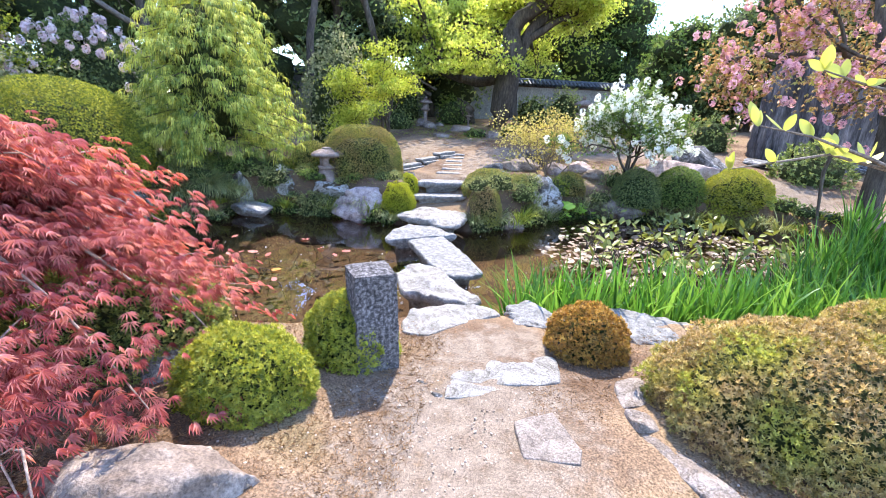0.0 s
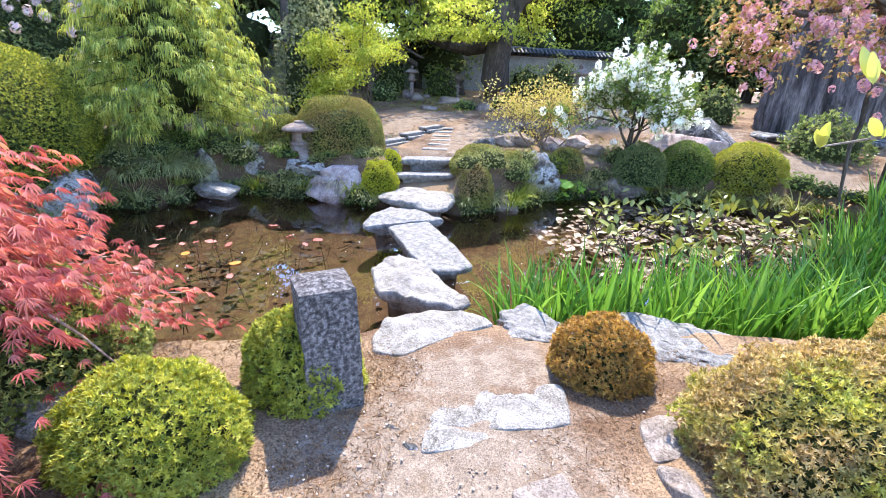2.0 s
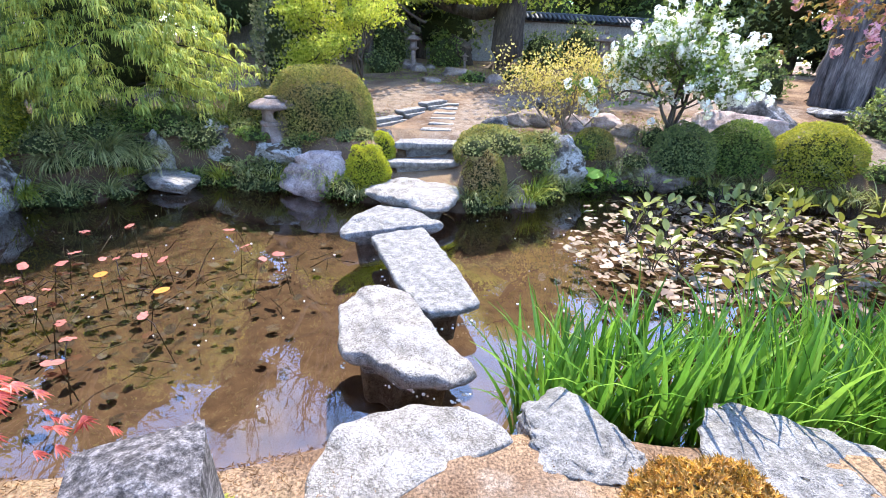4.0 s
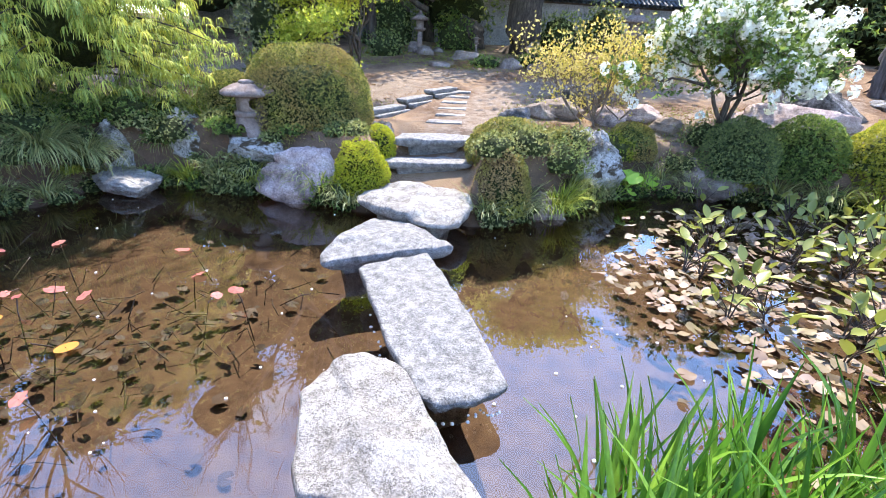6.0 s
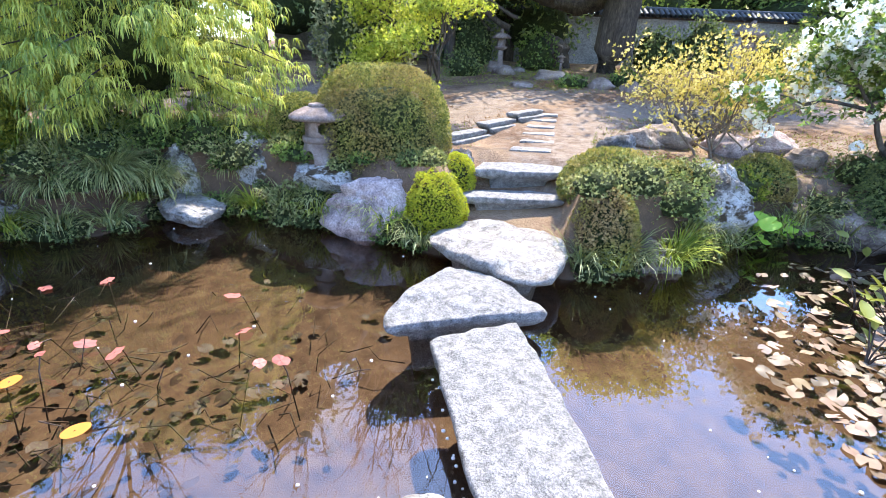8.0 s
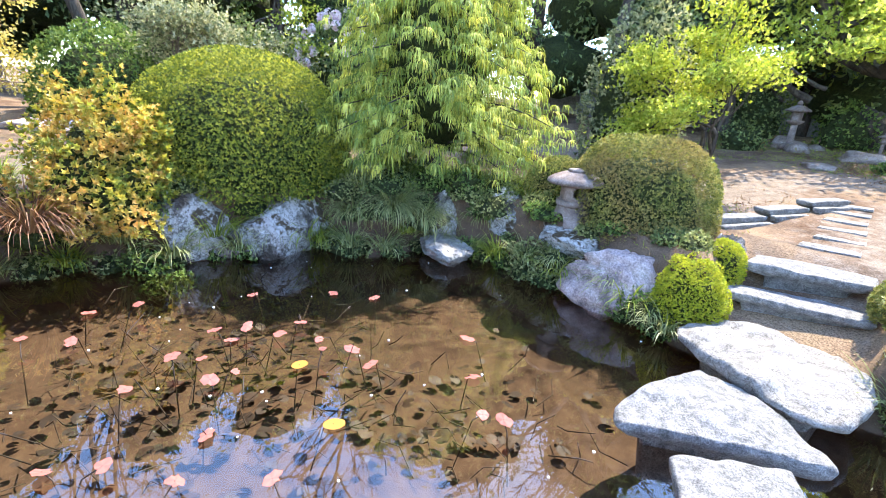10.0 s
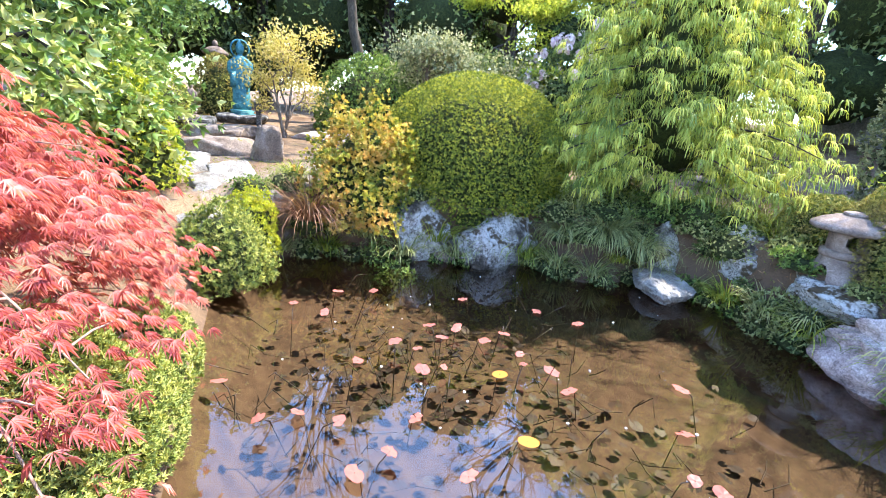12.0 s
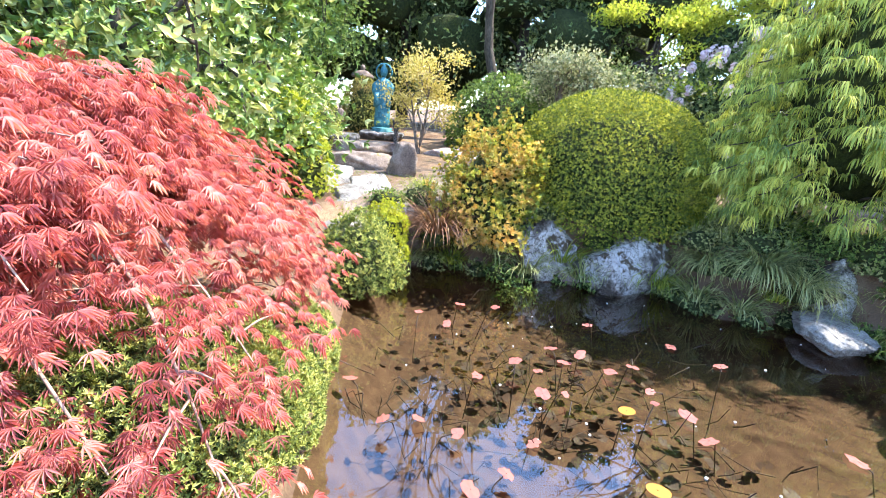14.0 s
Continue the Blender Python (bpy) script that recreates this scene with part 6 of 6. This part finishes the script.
def oval_leaf():
    s = np.linspace(0, 1, 6)
    w = 0.26 * np.sin(np.pi * np.clip(s * 0.95 + 0.03, 0, 1)) ** 0.8
    V = np.concatenate([np.column_stack([s, -w, 0.3 * w]), np.column_stack([s, 0 * w, -0.06 * s ** 2]), np.column_stack([s, w, 0.3 * w])])
    i = np.arange(5)
    return V, np.concatenate([np.column_stack([i, i + 1, i + 7, i + 6]), np.column_stack([i + 6, i + 7, i + 13, i + 12])])


TV, TF = oval_leaf()
oval_mesh = fast_mesh("leaf", TV, TF, L_ARROW, True)
V, F = tubes([(np.array([(0, 0, -0.2), (0.03, 0, 0.4), (0.12, 0, 1.0)]), [0.006, 0.005, 0.004])], 5)
stalk_mesh = fast_mesh("stalk", V, F, L_STEM, True)


def water_plant(at, g):
    ob = thing("water_plant", at, "upright water plant with oval green and yellowing leaves", "water plant", "water plants among the pads")
    for _ in range(g.integers(4, 8)):
        a, h = g.uniform(0, 360), g.uniform(0.06, 0.26)
        st = part("stalk", stalk_mesh, ob)
        st.matrix_basis = pose(0, 0, 0, 0, 0, a) @ Matrix.Diagonal((1, 1, h, 1))
        lf = part("leaf", oval_mesh, ob)
        L = g.uniform(0.09, 0.16)
        lf.matrix_basis = pose(0.12 * math.cos(radians(a)), 0.12 * math.sin(radians(a)), h, 0, 0, a) @ pose(0, 0, 0, g.uniform(-30, 30), g.uniform(-75, 5), g.uniform(-40, 40)) @ Matrix.Diagonal((L, L, L, 1))
    return ob


placed = 0
while placed < 85:
    x, y = g1.uniform(1.5, 4.8), g1.uniform(6.9, 10.2)
    if x < 1.75 + 0.4 * abs(y - 8.3):
        continue
    water_plant((x, y, 0), g1)
    placed += 1

LOTUS = [(-3.74, 5.87), (-3.53, 6.13), (-3.44, 6.89), (-3.12, 7.43), (-2.85, 7.66), (-3.4, 5.5), (-3.31, 5.72), (-2.98, 6.45), (-2.83, 6.61), (-2.73, 6.94), (-2.5, 6.96), (-2.67, 6.76),
         (-2.39, 6.23), (-2.29, 6.71), (-2.23, 7.04), (-2.04, 7.05), (-1.91, 7.8), (-1.56, 7.47), (-1.27, 7.25), (-1.12, 7.23), (-1.69, 6.59), (-1.99, 6.08), (-2.14, 5.49), (-2.05, 5.3),
         (-1.99, 5.68), (-1.72, 5.88), (-1.49, 6.18), (-1.66, 5.71), (-2.48, 5.09), (-2.61, 5.87), (-2.68, 6.12), (-2.62, 6.26), (-2.37, 6.36), (-2.82, 6.5), (-2.26, 6.85)]


def withered_lotus(x, y, k):
    g = np.random.default_rng(900 + k)
    yellow = k in (13, 20)
    h = 0.015 if yellow or g.random() < 0.3 else g.uniform(0.03, 0.10)
    ob = thing("withered_lotus", (x, y, 0), "yellow round leaf floating on the pond" if yellow else "withered pink lotus leaf on a bent dark stem", "lotus leaf", "withered lotus leaves")
    n = 16
    a = np.linspace(0, 2 * np.pi, n, endpoint=False)
    fold = 0.0 if yellow else g.uniform(0.0, 0.22)
    edge = 1 + (0.03 if yellow else 0.16) * np.sin(a * 2 + k) + (0.02 if yellow else 0.13) * g.normal(size=n)
    V = [np.zeros((1, 3))]
    for f in (0.35, 0.7, 1.0):
        x, y = np.cos(a) * edge * f, np.sin(a) * edge * f * 0.8
        V.append(np.column_stack([x, y * (1 - 0.3 * fold), (-fold * np.abs(y) ** 1.3 + (0.0 if yellow else 0.10) * f * np.sin(a * 5 + k))]))
    V = np.concatenate(V)
    i = np.arange(n)
    j = (i + 1) % n
    F = [np.column_stack([0 * i, 1 + i, 1 + j])]
    for q in (0, n):
        F += [np.column_stack([1 + q + i, 1 + q + n + i, 1 + q + n + j]), np.column_stack([1 + q + i, 1 + q + n + j, 1 + q + j])]
    R = frames(unit(np.array([[g.normal() * 0.25, g.normal() * 0.25, 1.0]])) if not yellow else np.array([[0, 0, 1.0]]), np.array([k * 1.7]))[0]
    V = V @ R * np.array([1, 1, 0.7]) * (g.uniform(0.05, 0.06) if yellow else g.uniform(0.034, 0.056)) + np.array([0, 0, h])
    leaf = fast_mesh("leaf", V, np.concatenate(F), L_YELLOWPAD if yellow else L_LOTUS, True)
    a = g.uniform(0, 6.28)
    o = np.array([np.cos(a), np.sin(a), 0]) * g.uniform(0.05, 0.2)
    V, F = tubes([(np.array([(0, 0, h), o * 0.4 + np.array([0, 0, h * 0.3]), o + np.array([0, 0, -0.28])]), [0.0032, 0.0035, 0.004])], 5)
    stem = part("stem", fast_mesh("stem", V, F, L_STEM, True), ob)
    part("leaf", leaf, stem)


for k, (x, y) in enumerate(LOTUS):
    withered_lotus(x, y, k)


def pond_litter():
    """Broken stalks and dark sunken leaves over the pond bed, in drifts."""
    g = np.random.default_rng(12)
    cur = []
    c = np.array([(-2.6, 6.4), (-2.0, 6.6), (-3.2, 6.2), (-1.6, 7.2), (-2.4, 5.6), (-3.4, 7.0)])
    for k in range(190):
        p = c[g.integers(0, 6)] + g.normal(size=2) * 0.45
        a = g.uniform(0, 6.28)
        L = g.uniform(0.06, 0.28)
        z = g.uniform(-0.25, -0.06)
        d = np.array([np.cos(a), np.sin(a)]) * L
        m = p + d * 0.5 + g.normal(size=2) * 0.03
        cur.append((np.array([(*p, z), (*m, z + g.uniform(0, 0.12)), (*(p + d), z + g.uniform(-0.04, 0.18))]), [0.0042, 0.004, 0.0025]))
    V, F = tubes(cur, 4)
    ob = new("sunken_stalks", fast_mesh("sunken_stalks", V, F, L_STEM, True))
    tagged(ob, "dark broken lotus stalks under the water", "plant litter", kind="stuff")
    n = 420
    P = np.column_stack([c[g.integers(0, 6, n)] + g.normal(size=(n, 2)) * 0.55, g.uniform(-0.27, -0.2, n)])
    TV, TF = pad_shape(8)
    V, F = scatter(TV, TF, P, frames(unit(np.column_stack([g.normal(size=(n, 2)) * 0.2, np.ones(n)])), g=g), g.uniform(0.02, 0.055, n))
    ob = new("sunken_leaves", fast_mesh("sunken_leaves", V, F, L_STEM))
    tagged(ob, "dark sunken leaves on the pond bed", "plant litter", kind="stuff")


pond_litter()


# ---- litter and small plants on the ground ----
def ground_tufts(name, n, boxes, mat, size, seed, label, up=0.5):
    g = np.random.default_rng(seed)
    P = []
    for (x0, x1, y0, y1, share) in boxes:
        k = int(n * share)
        x, y = g.uniform(x0, x1, k), g.uniform(y0, y1, k)
        z = ground_z(x, y)
        ok = z > 0.06
        P.append(np.column_stack([x, y, z])[ok])
    P = np.concatenate(P)
    N = unit(np.column_stack([g.normal(size=(len(P), 2)) * 0.6, np.full(len(P), up)]))
    TV, TF = rosette(3, 0.35, 0.16)
    V, F = scatter(TV, TF, P, frames(N, g=g), size * g.uniform(0.5, 1.4, len(P)))
    ob = new(name, fast_mesh(name, V, F, mat))
    return tagged(ob, label, "ground cover", kind="stuff")


ground_tufts("needle_litter", 24000, [(-1.6, 0.45, 2.4, 4.9, 0.72), (1.0, 2.0, 2.6, 5.3, 0.25), (-0.5, 1.4, 4.4, 5.4, 0.15)], L_LITTER, 0.017, 21, "dry brown moss and needle litter on the near bank")
ground_tufts("moss_cover", 11000, [(-5.6, -1.0, 8.0, 11.5, 0.4), (-7, -4.4, 4.6, 8.5, 0.25), (0.2, 4.6, 9.4, 12.5, 0.35), (-3.5, 3.5, 14.2, 17.5, 0.7)], L_MOSS, 0.035, 22, "green moss and small ferns on the far bank")
ground_tufts("dry_moss", 14000, [(-5.6, -1.0, 8.0, 12.5, 0.35), (-1, 3, 13.5, 16.5, 0.35), (0.2, 4.6, 9.4, 12.5, 0.3)], L_LITTER, 0.035, 23, "dry reddish moss on the mounds")


# ---- creeping plants along the far shore ----
def grass_tuft(at, seed, length):
    g = np.random.default_rng(seed)
    V, F = blades(150, g, length, 0.010, 0.6, 1.8, 0.13, 4)
    ob = new("grass_tuft", fast_mesh("grass_tuft", V, F, (L_SEDGE, L_MOSS, L_SEDGE)[seed % 3]))
    ob.location = at
    return tagged(ob, "drooping tuft of grass on the shore", "grass tuft", "grass tufts on the shore")


def shore_fringe():
    g = np.random.default_rng(31)
    line = POND[:20]
    for k in range(len(line) - 1):
        a, b = line[k], line[k + 1]
        L = np.hypot(*(b - a))
        for q in range(int(L / 0.16)):
            t = (q + 0.5) / int(L / 0.16)
            p = a * (1 - t) + b * t
            d = (b - a) / L
            out = np.array([-d[1], d[0]])
            p = p + out * (g.uniform(0.12, 0.34) if q % 2 else g.uniform(-0.06, 0.06))
            if -0.98 < p[0] < 0.25 and p[1] > 8.5:
                continue
            if -2.7 < p[0] < -1.1 and p[1] > 8.5 and q % 2:
                continue
            if p[0] < -2.9 and p[1] > 5.5:
                e = p + out * g.uniform(0.30, 0.75)
                grass_tuft((e[0], e[1], gz(e[0], e[1]) + 0.05), 6000 + k * 40 + q, g.uniform(0.22, 0.40))
            z = gz(p[0], p[1])
            if q % 2 and not -3.0 < p[0] < 0.3:
                w = g.uniform(0.16, 0.28)
                m = (L_SEDGE, L_MIDDLE, L_MOSS, L_SEDGE, L_DARK)[g.integers(0, 5)]
                clipped_bush("creeping_plant", (p[0], p[1], max(z - 0.03, -0.02)), (w, w, w * g.uniform(0.7, 1.2)), 0.024, m, "low dark creeping plant on the shore", 1000 + k * 40 + q, 0.4, wobble=0.4, group="creeping plants on the shore")
            else:
                grass_tuft((p[0], p[1], max(z, 0.0) + 0.06), 3000 + k * 40 + q, g.uniform(0.24, 0.46))


shore_fringe()

# undergrowth at the waterline and between the bank rocks
g_under = np.random.default_rng(52)
for k in range(19):
    a, b = POND[k], POND[k + 1]
    L = np.hypot(*(b - a))
    for q in range(int(L / 0.24)):
        p = a + (b - a) * (q + 0.5) / int(L / 0.24)
        if p[1] < 5.4 or -1.05 < p[0] < 0.3 or p[0] > 4.5:
            continue
        w = g_under.uniform(0.10, 0.19)
        clipped_bush("creeping_plant", (p[0] + g_under.normal() * 0.03, p[1], -0.03), (w * 1.3, w, w * g_under.uniform(0.9, 1.7)), 0.03, (L_SEDGE, L_DARK, L_SEDGE, L_MIDDLE)[(k + q) % 4], "dark creeping plant hanging to the water", 2200 + k * 40 + q, 0.5, wobble=0.4, group="creeping plants on the shore")
for k, (x, y) in enumerate([(-2.78, 9.85), (-3.25, 9.38), (-3.55, 9.42), (-2.6, 9.8), (-3.0, 9.85), (-1.4, 9.7), (-3.8, 9.3)]):
    w = g_under.uniform(0.16, 0.24)
    clipped_bush("creeping_plant", (x, y, gz(x, y) - 0.03), (w, w * 0.8, w * g_under.uniform(0.7, 1.0)), 0.03, (L_DARK, L_MIDDLE, L_SEDGE)[k % 3], "low dark creeping plant between the bank rocks", 2900 + k, 0.7, wobble=0.4, group="creeping plants on the shore")
for k, (x, y, w) in enumerate([(-1.98, 9.44, 0.13), (-1.78, 9.46, 0.13), (-1.30, 9.50, 0.14), (-1.12, 9.48, 0.12), (-2.60, 9.46, 0.14), (-2.82, 9.38, 0.12), (-3.12, 9.46, 0.13), (-3.42, 9.44, 0.15), (-1.55, 9.62, 0.13), (-2.74, 9.62, 0.15), (-2.45, 9.42, 0.14), (-2.2, 9.32, 0.14), (-2.62, 9.72, 0.16), (-2.5, 9.95, 0.25), (-3.35, 9.62, 0.26), (-3.45, 9.35, 0.2), (-3.95, 9.2, 0.3), (-4.15, 8.85, 0.28), (-4.3, 8.5, 0.28),
                                (-3.75, 9.55, 0.26), (-4.35, 9.1, 0.3), (-4.75, 9.0, 0.3), (-4.3, 6.5, 0.2), (-4.7, 6.45, 0.24), (-1.15, 9.62, 0.14), (-4.62, 8.6, 0.26), (-3.1, 9.95, 0.25)]):
    clipped_bush("creeping_plant", (x, y, gz(x, y) - 0.04), (w, w, w * g_under.uniform(0.7, 1.1)), 0.028, (L_SEDGE, L_MIDDLE, L_DARK)[k % 3], "low dark creeping plant between the bank rocks", 1900 + k, 0.7, wobble=0.4, group="creeping plants on the shore")
for k in range(34):
    x, y = g_under.uniform(-5.0, -2.4), g_under.uniform(8.3, 10.1)
    if pond_distance(np.array([x]), np.array([y]))[0] > 0.1 and abs(x + 2.29) > 0.35:
        grass_tuft((x, y, gz(x, y) + 0.02), 7000 + k, g_under.uniform(0.16, 0.32))


# ---- small things by the water ----
def butterbur(at, seed):
    g = np.random.default_rng(seed)
    ob = thing("butterbur", at, "bright green plant with big round leaves at the water", "plant")
    V0, F0 = pad_shape(14, 0.10, 0.25)
    for k in range(13):
        a, h, r = g.uniform(0, 6.28), g.uniform(0.08, 0.3), g.uniform(0.05, 0.32)
        p = np.array([r * np.cos(a), r * np.sin(a) * 0.5, h])
        N = unit(np.array([[g.normal() * 0.3 + 0.2, -0.6 + g.normal() * 0.3, 1.0]]))
        V, F = scatter(V0, F0, p[None], frames(N, g=g), np.array([g.uniform(0.06, 0.10)]))
        blade = fast_mesh("leaf", V, F, L_BUTTER)
        V, F = tubes([(np.array([(0, 0, -0.05), p * np.array([0.6, 0.6, 0.5]), p]), [0.006, 0.005, 0.004])], 5)
        part("leaf", blade, part("stalk", fast_mesh("stalk", V, F, L_BUTTER, True), ob))


butterbur((1.62, 10.26, 0.02), 41)
butterbur((2.0, 10.55, 0.02), 42)


def white_specks():
    """Snail shells along the stones' waterline and petals adrift."""
    g = np.random.default_rng(43)
    P, S = [], []
    edges = [((-0.02, 6.79), (-0.38, 7.45)), ((0.29, 6.43), (0.56, 6.60)), ((0.2, 6.5), (0.3, 6.43)), ((-0.1, 5.95), (-0.27, 6.35)), ((0.1, 5.9), (0.5, 5.81)), ((0.5, 5.81), (0.6, 5.9))]
    for a, b in edges:
        for _ in range(11):
            t = g.random()
            P.append((a[0] + (b[0] - a[0]) * t + g.normal() * 0.012, a[1] + (b[1] - a[1]) * t + g.normal() * 0.012, 0.03 + g.random() * 0.02))
            S.append(g.uniform(0.006, 0.012))
    for _ in range(90):
        x, y = g.uniform(-4, 2.5), g.uniform(5.3, 9)
        if pond_distance(np.array([x]), np.array([y]))[0] < -0.15:
            P.append((x, y, 0.004))
            S.append(g.uniform(0.004, 0.011))
    V, F = ico(1)
    P, S = np.array(P), np.array(S)
    V, F = scatter(V * np.array([1, 1, 0.6]), F, P, np.repeat(np.eye(3)[None], len(P), 0), S)
    tagged(new("snails_and_petals", fast_mesh("snails_and_petals", V, F, L_SHELL, True)), "tiny white snail shells and petals on stones and water", "shells", kind="stuff")


white_specks()


def path_gravel():
    """Loose small stones on the near path."""
    g = np.random.default_rng(44)
    n = 1500
    x, y = g.normal(0.75, 0.55, n), g.uniform(2.3, 5.0, n)
    z = ground_z(x, y)
    ok = z > 0.15
    P = np.column_stack([x, y, z + 0.002])[ok]
    V, F = ico(1)
    S = g.uniform(0.0025, 0.0085, len(P))
    V, F = scatter(V * np.array([1, 0.8, 0.6]), F, P, frames(np.repeat([[0, 0, 1.0]], len(P), 0), g=g), S)
    tagged(new("path_gravel", fast_mesh("path_gravel", V, F, L_GRAVEL, True)), "loose pale and brown gravel on the path", "gravel", kind="stuff")


path_gravel()
